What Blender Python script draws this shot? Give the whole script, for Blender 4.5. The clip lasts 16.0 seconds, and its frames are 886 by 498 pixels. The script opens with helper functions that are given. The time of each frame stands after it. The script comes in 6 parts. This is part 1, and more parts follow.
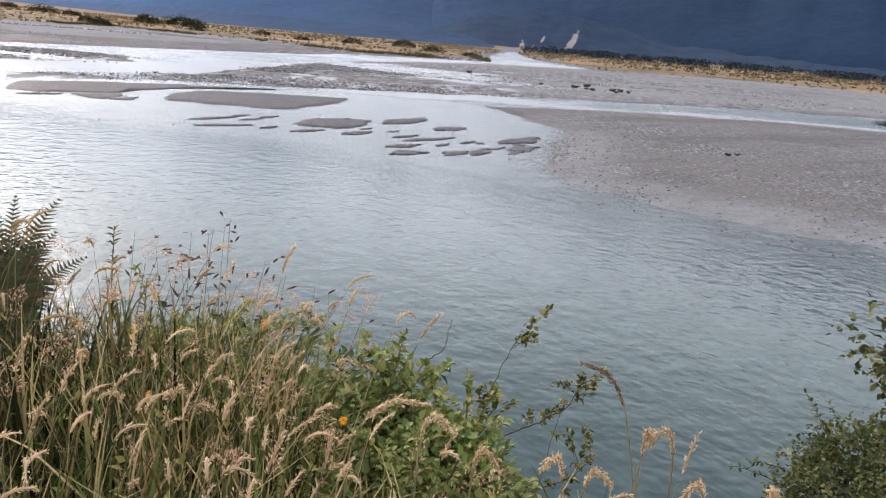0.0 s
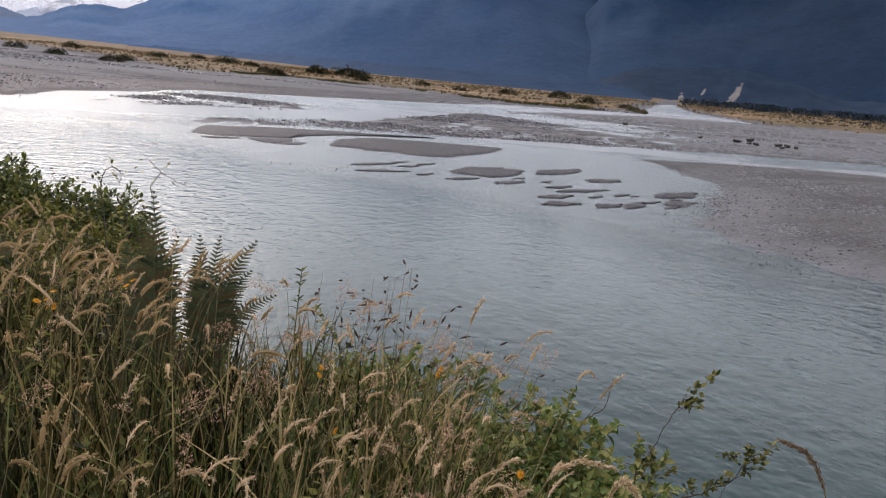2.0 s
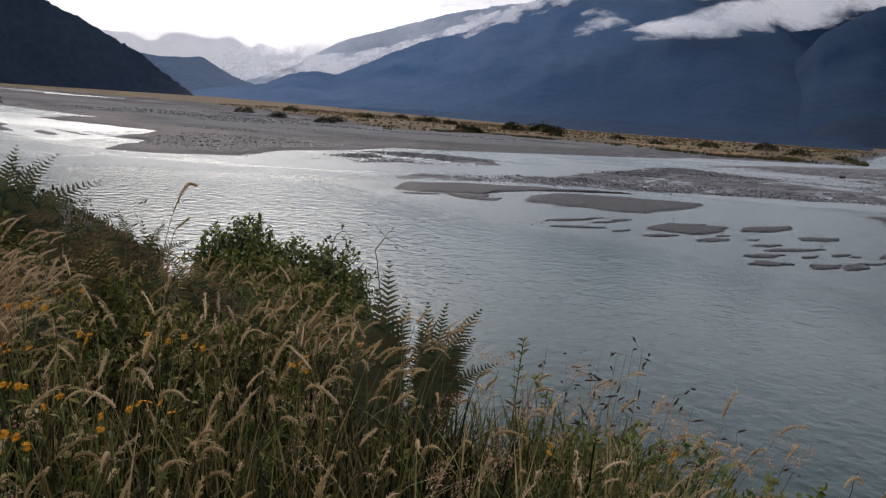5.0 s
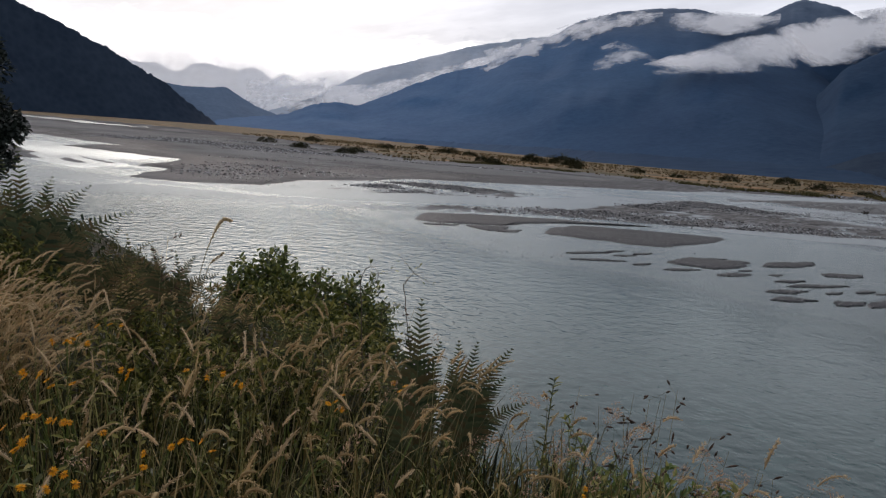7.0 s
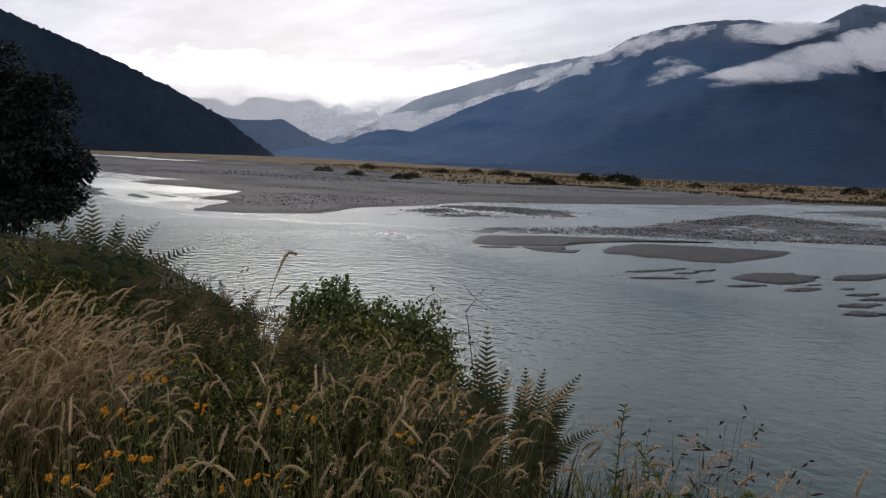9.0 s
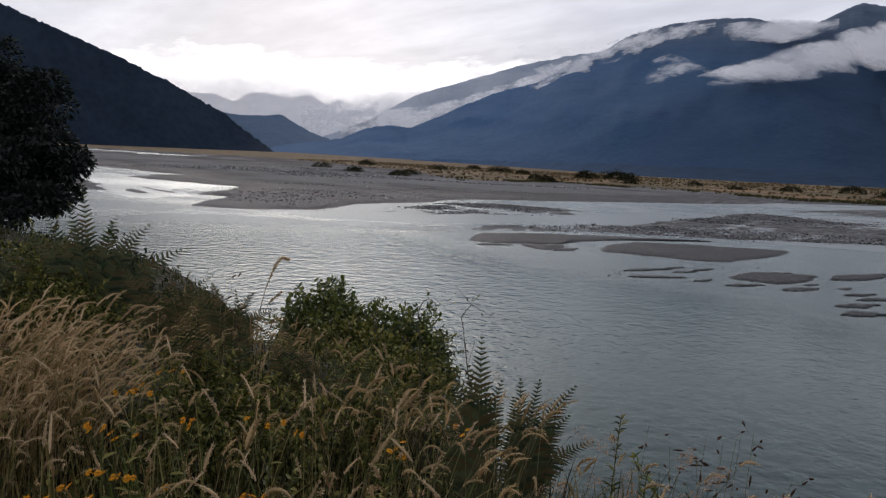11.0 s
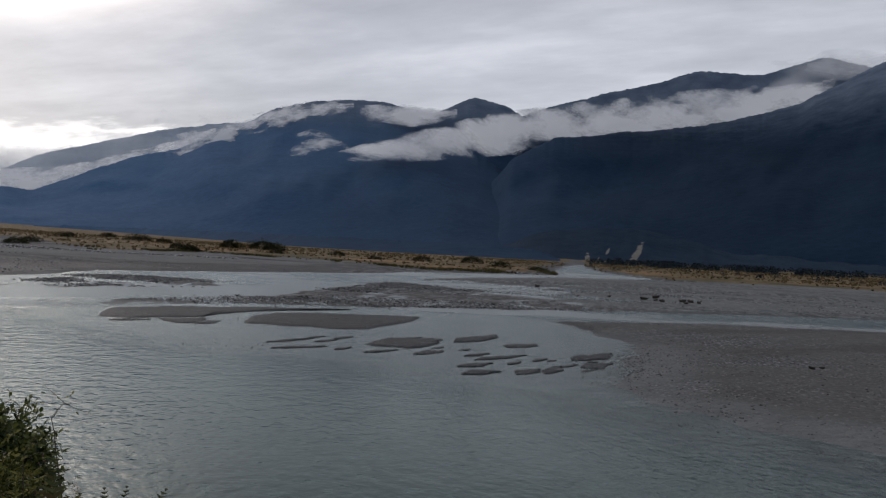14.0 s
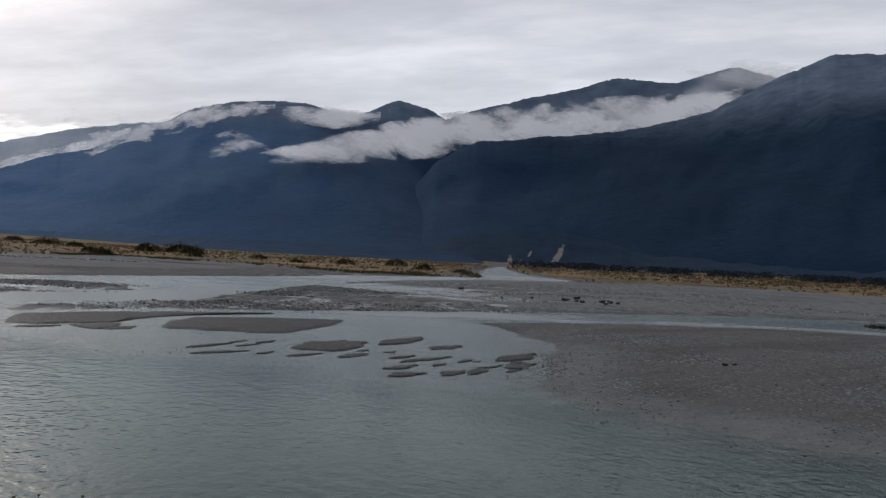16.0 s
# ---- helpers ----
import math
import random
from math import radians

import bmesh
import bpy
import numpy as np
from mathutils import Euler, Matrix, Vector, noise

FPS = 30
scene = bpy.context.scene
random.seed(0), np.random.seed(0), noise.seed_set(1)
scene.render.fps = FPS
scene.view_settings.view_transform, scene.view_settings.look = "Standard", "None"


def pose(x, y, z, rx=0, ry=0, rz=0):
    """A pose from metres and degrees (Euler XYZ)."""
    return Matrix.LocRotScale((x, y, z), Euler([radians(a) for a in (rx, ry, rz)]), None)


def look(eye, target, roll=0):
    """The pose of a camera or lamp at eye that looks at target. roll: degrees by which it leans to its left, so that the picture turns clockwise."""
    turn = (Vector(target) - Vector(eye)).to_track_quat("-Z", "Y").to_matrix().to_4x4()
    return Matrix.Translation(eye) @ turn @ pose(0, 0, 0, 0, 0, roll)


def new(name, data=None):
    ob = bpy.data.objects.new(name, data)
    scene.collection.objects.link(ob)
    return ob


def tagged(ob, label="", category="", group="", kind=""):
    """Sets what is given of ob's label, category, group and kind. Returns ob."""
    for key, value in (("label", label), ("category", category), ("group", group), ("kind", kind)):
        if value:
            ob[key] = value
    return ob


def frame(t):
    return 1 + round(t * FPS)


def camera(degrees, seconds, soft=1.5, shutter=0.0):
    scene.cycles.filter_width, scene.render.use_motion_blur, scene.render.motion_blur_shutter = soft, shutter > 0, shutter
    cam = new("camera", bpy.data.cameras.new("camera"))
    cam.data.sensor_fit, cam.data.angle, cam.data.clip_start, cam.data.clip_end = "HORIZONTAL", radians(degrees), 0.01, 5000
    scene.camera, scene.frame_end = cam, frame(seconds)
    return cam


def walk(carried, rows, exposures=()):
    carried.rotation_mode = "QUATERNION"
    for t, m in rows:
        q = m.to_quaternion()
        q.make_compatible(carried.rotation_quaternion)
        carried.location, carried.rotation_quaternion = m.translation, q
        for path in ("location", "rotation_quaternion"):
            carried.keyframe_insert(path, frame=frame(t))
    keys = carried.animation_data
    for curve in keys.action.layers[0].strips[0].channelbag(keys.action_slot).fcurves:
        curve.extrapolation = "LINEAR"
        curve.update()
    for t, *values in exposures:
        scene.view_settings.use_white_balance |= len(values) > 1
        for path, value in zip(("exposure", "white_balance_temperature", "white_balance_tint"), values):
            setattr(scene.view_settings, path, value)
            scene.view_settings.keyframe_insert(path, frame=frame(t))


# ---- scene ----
cam = camera(58.7, 16.0, soft=1.25)
PATH = [
    (0, (0.207, 0.074, 4.844), (0.2257, 2.0062, 4.3275), 4.78),
    (0.5, (0.165, 0.061, 4.857), (0.1273, 2.0021, 4.3775), 5.30),
    (1, (0.144, 0.055, 4.856), (0.0126, 1.9955, 4.3916), 5.57),
    (1.5, (0.120, 0.035, 4.875), (-0.1395, 1.9708, 4.4452), 5.53),
    (2, (0.096, 0.016, 4.870), (-0.2633, 1.9359, 4.4415), 5.13),
    (2.5, (0.056, -0.004, 4.884), (-0.4195, 1.8934, 4.4685), 4.95),
    (3, (0.007, -0.004, 4.902), (-0.6086, 1.8579, 4.5085), 4.03),
    (3.5, (-0.021, -0.014, 4.899), (-0.7099, 1.8218, 4.5071), 4.96),
    (4, (-0.022, -0.021, 4.913), (-0.7769, 1.7930, 4.5388), 4.49),
    (6.5, (-0.104, -0.037, 4.958), (-0.9737, 1.7424, 4.6806), 4.21),
    (7, (-0.104, -0.072, 4.973), (-0.9860, 1.7038, 4.7146), 4.28),
    (7.5, (-0.126, -0.104, 4.994), (-1.0294, 1.6653, 4.7579), 3.49),
    (8, (-0.118, -0.091, 4.999), (-1.0926, 1.6418, 4.7824), 2.40),
    (8.5, (-0.123, -0.093, 4.994), (-1.1342, 1.6208, 4.7878), 1.94),
    (11, (-0.153, -0.019, 5.040), (-1.1621, 1.6935, 4.8231), 2.39),
    (11.5, (-0.100, -0.028, 5.074), (-1.0538, 1.7197, 4.8864), 3.29),
    (12, (-0.102, -0.004, 5.082), (-0.8853, 1.8295, 4.9281), 3.84),
    (12.5, (-0.060, -0.002, 5.110), (-0.6105, 1.9176, 4.9933), 3.38),
    (13, (-0.036, 0.002, 5.135), (-0.4533, 1.9564, 5.0475), 3.40),
    (13.5, (-0.011, 0.003, 5.145), (-0.3203, 1.9786, 5.0991), 3.31),
    (14, (0.080, 0.018, 5.160), (-0.1121, 2.0092, 5.1598), 3.00),
    (14.5, (0.078, 0.061, 5.131), (-0.0380, 2.0570, 5.1601), 2.91),
    (15, (0.050, 0.018, 5.102), (-0.0381, 2.0155, 5.1511), 4.54),
    (15.5, (0.049, 0.060, 5.098), (0.0081, 2.0588, 5.1353), 4.41),
    (16, (0.028, 0.093, 5.107), (0.0281, 2.0931, 5.1240), 2.83),
]
walk(cam, [(t, look(eye, target, roll)) for t, eye, target, roll in PATH],
     exposures=[(0.0, 1.96, 6160, 20), (1.0, 1.66, 6160, 21), (2.0, 1.27, 6160, 21), (3.0, 0.89, 6030, 18), (4.0, 0.71, 6030, 18), (7.0, 0.38, 6030, 15), (8.5, 0.25, 5980, 15), (11.0, 0.19, 5945, 16), (12.5, -0.11, 5945, 14), (14.5, -0.13, 5995, 13), (16.0, 0.10, 6045, 13)])

# ---- sky and sun ----
SUN_AZ, SUN_EL = -41.0, 24.0           # degrees from +y to the right, and above the horizon
sun_dir = Vector((math.sin(radians(SUN_AZ)) * math.cos(radians(SUN_EL)),
                  math.cos(radians(SUN_AZ)) * math.cos(radians(SUN_EL)), math.sin(radians(SUN_EL))))


class Nodes:
    """Short hand for building a node tree."""

    def __init__(self, tree):
        self.tree = tree
        tree.nodes.clear()

    def add(self, kind, inputs=(), **props):
        n = self.tree.nodes.new("ShaderNode" + kind)
        for k, v in props.items():
            setattr(n, k, v)
        for k, v in dict(inputs).items():
            self.put(n.inputs[k], v)
        return n

    def put(self, socket, v):
        if isinstance(v, bpy.types.NodeSocket):
            self.tree.links.new(v, socket)
        elif isinstance(v, bpy.types.Node):
            self.tree.links.new(v.outputs[0], socket)
        else:
            socket.default_value = v

    def math(self, op, a, b=0.0, c=0.0, clamp=False):
        return self.add("Math", {0: a, 1: b, 2: c}, operation=op, use_clamp=clamp).outputs[0]

    def ramp(self, fac, *stops, mode="LINEAR"):
        n = self.add("ValToRGB", {0: fac})
        n.color_ramp.interpolation = mode
        while len(n.color_ramp.elements) < len(stops):
            n.color_ramp.elements.new(0.5)
        for e, (at, col) in zip(n.color_ramp.elements, stops):
            e.position = at
            e.color = (*col, 1) if isinstance(col, tuple) else (col, col, col, 1)
        return n.outputs[0]

    def mix(self, fac, a, b, blend="MIX"):
        n = self.add("Mix", data_type="RGBA", blend_type=blend)
        self.put(n.inputs[0], fac), self.put(n.inputs[6], a), self.put(n.inputs[7], b)
        return n.outputs[2]

    def noise(self, vector, scale, detail=4.0, rough=0.55, lac=2.0):
        return self.add("TexNoise", {"Vector": vector, "Scale": scale, "Detail": detail, "Roughness": rough, "Lacunarity": lac}).outputs[0]

    def stretch(self, vector, scale, rot=0.0):
        if rot:
            vector = self.add("Mapping", {"Vector": vector, "Rotation": (0, 0, rot)}).outputs[0]
        return self.add("Mapping", {"Vector": vector, "Scale": scale}).outputs[0]


def rgb(r, g, b):
    return (r, g, b, 1.0)


def make_world():
    world = bpy.data.worlds.new("overcast_sky")
    scene.world = world
    world.use_nodes = True
    n = Nodes(world.node_tree)
    way = n.add("TexCoord").outputs["Generated"]
    way = n.add("VectorMath", {0: way}, operation="NORMALIZE").outputs[0]
    sky = n.add("TexSky", sky_type="NISHITA", sun_disc=False, sun_elevation=radians(SUN_EL),
                sun_rotation=radians(SUN_AZ), air_density=1.0, dust_density=2.0, ozone_density=1.5)
    clear = n.mix(1.0, sky.outputs[0], rgb(0.10, 0.10, 0.10), "MULTIPLY")
    up = n.add("SeparateXYZ", {0: way}).outputs[2]
    # the cloud deck: a flat sheet seen in perspective, streaked across the valley
    lift = n.math("ADD", n.math("MAXIMUM", up, 0.0), 0.10)
    flat = n.add("VectorMath", {0: way, 3: n.math("DIVIDE", 1.0, lift)}, operation="SCALE").outputs[0]
    streak = n.noise(n.stretch(flat, (0.55, 1.5, 0.0), 0.35), 1.0, 6, 0.55)
    fine = n.noise(n.stretch(flat, (1.0, 1.7, 0.0), 0.35), 2.6, 6, 0.6)
    body = n.math("ADD", n.math("MULTIPLY", streak, 0.7), n.math("MULTIPLY", fine, 0.3))
    deck = n.ramp(body, (0.30, (0.46, 0.465, 0.475)), (0.48, (0.60, 0.60, 0.605)), (0.66, (0.82, 0.81, 0.80)))
    # light through the thin cloud round the hidden sun
    near = n.add("VectorMath", {0: way, 1: tuple(sun_dir)}, operation="DOT_PRODUCT").outputs["Value"]
    near = n.math("MAXIMUM", near, 0.0)
    wide = n.math("POWER", near, 14.0)
    tight = n.math("MULTIPLY", n.math("POWER", near, 60.0), n.ramp(up, (0.20, 0.0), (0.33, 1.0), mode="EASE"))
    # the bright gap between the deck's ragged edge and the hills, below about nine degrees up the valley
    level = n.add("VectorMath", {0: n.add("VectorMath", {0: way, 1: (1.0, 1.0, 0.0)}, operation="MULTIPLY").outputs[0]}, operation="NORMALIZE").outputs[0]
    along = n.add("VectorMath", {0: level, 1: (math.sin(radians(SUN_AZ)), math.cos(radians(SUN_AZ)), 0.0)}, operation="DOT_PRODUCT").outputs["Value"]
    edge = n.math("ADD", up, n.math("MULTIPLY", n.math("SUBTRACT", fine, 0.5), 0.07))
    edge = n.math("ADD", edge, n.math("MULTIPLY", n.math("SUBTRACT", streak, 0.5), 0.10))
    gap = n.ramp(edge, (0.094, 1.0), (0.126, 0.0), mode="EASE")
    gap = n.math("MULTIPLY", gap, n.ramp(along, (0.89, 0.0), (0.985, 1.0), mode="EASE"))
    deck = n.mix(n.ramp(up, (0.25, 0.0), (0.52, 1.0)), deck, n.mix(1.0, deck, rgb(0.35, 0.355, 0.375), "MULTIPLY"))
    deck = n.mix(n.ramp(along, (0.80, 0.0), (0.97, 1.0), mode="EASE"), n.mix(1.0, deck, rgb(1.04, 1.035, 1.02), "MULTIPLY"), n.mix(1.0, deck, rgb(0.84, 0.845, 0.85), "MULTIPLY"))
    glow = n.mix(gap, deck, rgb(1.75, 1.66, 1.52))
    thin = n.ramp(body, (0.30, 0.55), (0.62, 1.25))
    glow = n.mix(n.math("MULTIPLY", wide, thin), glow, rgb(0.03, 0.03, 0.03), "ADD")
    glow = n.mix(n.math("MULTIPLY", tight, thin), glow, rgb(7.6, 6.3, 5.1), "ADD")
    cover = n.mix(0.90, clear, glow)
    below = n.ramp(up, (0.0, 0.0), (0.02, 1.0))
    out = n.mix(below, rgb(0.22, 0.23, 0.25), cover)
    bg = n.add("Background", {"Color": out, "Strength": 1.0})
    n.add("OutputWorld", {"Surface": bg})


make_world()
sun = new("sun", bpy.data.lights.new("sun", "SUN"))
sun.data.energy, sun.data.angle, sun.data.color = 0.50, radians(175), (1.0, 0.94, 0.86)
sun.matrix_world = look((0, 0, 60), Vector((0, 0, 60)) - sun_dir)


# ---- materials ----
def material(name):
    m = bpy.data.materials.new(name)
    m.use_nodes = True
    return m, Nodes(m.node_tree)


def finish(n, shader):
    n.add("OutputMaterial", {"Surface": shader})


def principled(n, color, rough=0.8, spec=0.3, normal=None, **extra):
    ins = {"Base Color": color, "Roughness": rough, "Specular IOR Level": spec, **extra}
    if normal is not None:
        ins["Normal"] = normal
    return n.add("BsdfPrincipled", ins)


def bump(n, height, strength, distance):
    return n.add("Bump", {"Height": height, "Strength": strength, "Distance": distance}).outputs[0]


def mat_ground():
    """River gravel, silt and dry grassland by the cover painted on the sheet."""
    m, n = material("gravel_and_grassland")
    p = n.add("NewGeometry").outputs["Position"]
    cover = n.add("Attribute", attribute_name="cover").outputs["Fac"]
    wet = n.add("Attribute", attribute_name="wet").outputs["Fac"]
    silted = n.add("Attribute", attribute_name="silted").outputs["Fac"]
    stones = n.add("TexVoronoi", {"Vector": p, "Scale": 9.0, "Randomness": 1.0})
    coarse = n.add("TexVoronoi", {"Vector": p, "Scale": 3.5, "Randomness": 1.0})
    patch = n.noise(p, 0.12, 5, 0.6)
    drift = n.noise(n.stretch(p, (0.08, 0.3, 1), -0.6), 1.0, 5, 0.6)
    tone = n.ramp(stones.outputs["Color"], (0.15, (0.046, 0.048, 0.050)), (0.5, (0.119, 0.123, 0.124)), (0.72, (0.188, 0.194, 0.195)), (0.9, (0.44, 0.45, 0.445)))
    silt = n.ramp(n.noise(p, 3.0, 6, 0.7), (0.3, (0.098, 0.097, 0.092)), (0.7, (0.150, 0.149, 0.142)))
    bed = n.mix(n.ramp(patch, (0.38, 0.10), (0.58, 0.72)), tone, silt)
    bed = n.mix(n.ramp(n.noise(n.stretch(p, (0.05, 0.16, 1), 0.3), 1.0, 4, 0.6), (0.48, 0.0), (0.64, 0.55)), bed, rgb(0.122, 0.120, 0.112))
    bed = n.mix(n.ramp(drift, (0.38, 0.5), (0.52, 0.0)), bed, rgb(0.068, 0.067, 0.066))
    # loose pale and dark cobbles that show from afar
    cob = n.add("TexVoronoi", {"Vector": n.stretch(p, (1.0, 0.55, 1.0)), "Scale": 3.4, "Randomness": 1.0}).outputs["Color"]
    loose = n.ramp(n.noise(n.stretch(p, (0.045, 0.14, 1), -0.2), 1.0, 4, 0.6), (0.40, 0.15), (0.56, 0.85))
    loose = n.math("MULTIPLY", loose, n.add("MapRange", {0: n.add("SeparateXYZ", {0: p}).outputs[1], 1: 58.0, 2: 76.0}).outputs[0])
    bed = n.mix(n.math("MULTIPLY", loose, n.ramp(cob, (0.66, 0.0), (0.76, 1.0))), bed, rgb(0.29, 0.285, 0.275))
    bed = n.mix(n.math("MULTIPLY", loose, n.ramp(cob, (0.28, 1.0), (0.36, 0.0))), bed, rgb(0.040, 0.039, 0.038))
    # heaped cobbles: pale and dark ridges lying across the flow
    heap = n.add("TexVoronoi", {"Vector": n.stretch(p, (1.9, 0.30, 1.0), 0.12), "Scale": 1.0, "Randomness": 1.0}).outputs["Color"]
    bed = n.mix(n.math("MULTIPLY", loose, n.ramp(heap, (0.60, 0.0), (0.72, 0.75))), bed, rgb(0.27, 0.285, 0.292))
    bed = n.mix(n.math("MULTIPLY", loose, n.ramp(heap, (0.30, 0.80), (0.42, 0.0))), bed, rgb(0.046, 0.047, 0.049))
    sweep = n.noise(n.stretch(p, (0.022, 0.05, 1), 0.62), 1.0, 3, 0.55)
    far_up = n.add("MapRange", {0: n.add("SeparateXYZ", {0: p}).outputs[0], 1: -30.0, 2: -55.0}).outputs[0]
    bed = n.mix(n.math("MULTIPLY", far_up, n.ramp(sweep, (0.50, 0.0), (0.60, 0.70))), bed, rgb(0.185, 0.194, 0.192))
    bed = n.mix(n.math("MULTIPLY", far_up, n.ramp(sweep, (0.40, 0.85), (0.50, 0.0))), bed, rgb(0.052, 0.055, 0.058))
    band = n.noise(n.stretch(p, (0.010, 0.055, 1), 0.62), 1.0, 5, 0.6)
    bed = n.mix(n.math("MULTIPLY", n.ramp(band, (0.44, 0.62), (0.56, 0.0)), n.add("MapRange", {0: n.add("SeparateXYZ", {0: p}).outputs[0], 1: -25.0, 2: -60.0}).outputs[0]), bed, rgb(0.058, 0.058, 0.060))
    bed = n.mix(n.math("MULTIPLY", wet, 0.7), bed, rgb(0.040, 0.043, 0.047))
    bed = n.mix(silted, bed, n.ramp(n.noise(n.stretch(p, (0.5, 1.2, 1), -0.6), 1.0, 6, 0.7), (0.3, (0.155, 0.163, 0.163)), (0.7, (0.255, 0.266, 0.264))))
    straw = n.ramp(n.noise(p, 0.09, 6, 0.65), (0.28, (0.080, 0.072, 0.034)), (0.45, (0.150, 0.118, 0.068)), (0.6, (0.26, 0.188, 0.110)), (0.75, (0.20, 0.152, 0.09)))
    straw = n.mix(n.ramp(n.noise(p, 1.3, 6, 0.7), (0.4, 0.0), (0.65, 0.55)), straw, rgb(0.13, 0.105, 0.045))
    straw = n.mix(n.ramp(n.noise(n.stretch(p, (0.02, 0.06, 1), 0.5), 1.0, 5, 0.65), (0.46, 0.0), (0.60, 0.75)), straw, rgb(0.082, 0.074, 0.034))
    straw = n.mix(n.ramp(n.noise(n.stretch(p, (0.03, 0.07, 1), 0.2), 1.0, 4, 0.6), (0.52, 0.0), (0.66, 0.7)), straw, rgb(0.38, 0.22, 0.10))
    ragged = n.math("ADD", cover, n.math("MULTIPLY", n.math("SUBTRACT", n.noise(p, 0.25, 6, 0.7), 0.5), 0.9))
    color = n.mix(n.ramp(ragged, (0.42, 0.0), (0.56, 1.0)), bed, straw)
    soil = n.ramp(n.noise(p, 14.0, 6, 0.7), (0.3, (0.014, 0.014, 0.006)), (0.7, (0.042, 0.039, 0.017)))
    color = n.mix(n.add("Attribute", attribute_name="bank").outputs["Fac"], color, soil)
    height = n.math("ADD", n.math("MULTIPLY", stones.outputs["Distance"], -0.4), n.math("MULTIPLY", coarse.outputs["Distance"], -0.6))
    rough = n.math("SUBTRACT", 0.88, n.math("MULTIPLY", wet, 0.25))
    finish(n, principled(n, color, rough, 0.14, bump(n, height, 1.0, 0.10)))
    return m


def mat_water():
    """Milky glacier water: clear over the shallows, clouded in depth, with wind ripples."""
    m, n = material("glacial_water")
    p = n.add("NewGeometry").outputs["Position"]
    depth = n.add("Attribute", attribute_name="depth").outputs["Fac"]
    riffle = n.add("Attribute", attribute_name="riffle").outputs["Fac"]
    wob = n.noise(p, 0.05, 3, 0.5)
    body = n.mix(n.ramp(wob, (0.35, 0.0), (0.7, 1.0)), rgb(0.008, 0.033, 0.032), rgb(0.014, 0.044, 0.042))
    cloudy = n.math("SUBTRACT", 1.0, n.math("EXPONENT", n.math("MULTIPLY", depth, -9.0)))
    small = n.noise(n.stretch(p, (2.3, 1.9, 1), -0.70), 1.0, 2.5, 0.6)
    fine = n.noise(n.stretch(p, (4.6, 4.2, 1), -0.45), 1.0, 1.0, 0.5)
    large = n.noise(n.stretch(p, (0.95, 0.9, 1), -0.40), 1.0, 3, 0.6)
    chop = n.noise(n.stretch(p, (0.9, 1.8, 1), -0.25), 1.0, 2, 0.6)
    # silt clouds drifting in the stream
    silt = n.noise(n.stretch(p, (0.16, 0.7, 1), -0.15), 1.0, 5, 0.65)
    body = n.mix(n.ramp(silt, (0.42, 0.0), (0.66, 0.6)), body, rgb(0.036, 0.058, 0.060))
    calm = n.ramp(n.noise(n.stretch(p, (0.03, 0.09, 1), 0.6), 1.0, 3, 0.5), (0.36, 0.35), (0.62, 1.0))
    mottle = n.noise(n.stretch(p, (1.6, 2.0, 1), 0.3), 1.0, 3, 0.6)
    body = n.mix(n.ramp(mottle, (0.50, 0.0), (0.64, 0.75)), body, rgb(0.040, 0.080, 0.076))
    h = n.math("ADD", n.math("MULTIPLY", n.math("MULTIPLY", small, calm), 0.088), n.math("MULTIPLY", large, 0.045))
    h = n.math("ADD", h, n.math("MULTIPLY", fine, 0.022))
    h = n.math("ADD", h, n.math("MULTIPLY", n.math("MULTIPLY", chop, riffle), 0.14))
    windy = n.add("Attribute", attribute_name="windy").outputs["Fac"]
    nrm = bump(n, n.math("MULTIPLY", h, windy), 1.0, 1.0)
    milk = n.add("BsdfDiffuse", {"Color": body, "Normal": nrm})
    clear = n.add("BsdfTransparent", {"Color": rgb(0.80, 0.84, 0.82)})
    under = n.add("MixShader", {0: cloudy, 1: clear, 2: milk})
    gloss = n.add("BsdfGlossy", {"Color": rgb(0.72, 0.775, 0.765), "Roughness": n.add("Attribute", attribute_name="ruffled").outputs["Fac"], "Normal": nrm})
    fres = n.add("Fresnel", {"IOR": 1.33, "Normal": nrm})
    mixed = n.add("MixShader", {0: fres, 1: under, 2: gloss})
    foam = n.ramp(n.math("MULTIPLY", n.noise(n.stretch(p, (0.9, 2.6, 1), 0.5), 1.3, 6, 0.75), riffle), (0.46, 0.0), (0.60, 0.4))
    white = n.add("BsdfDiffuse", {"Color": rgb(0.52, 0.55, 0.56)})
    finish(n, n.add("MixShader", {0: foam, 1: mixed, 2: white}))
    return m


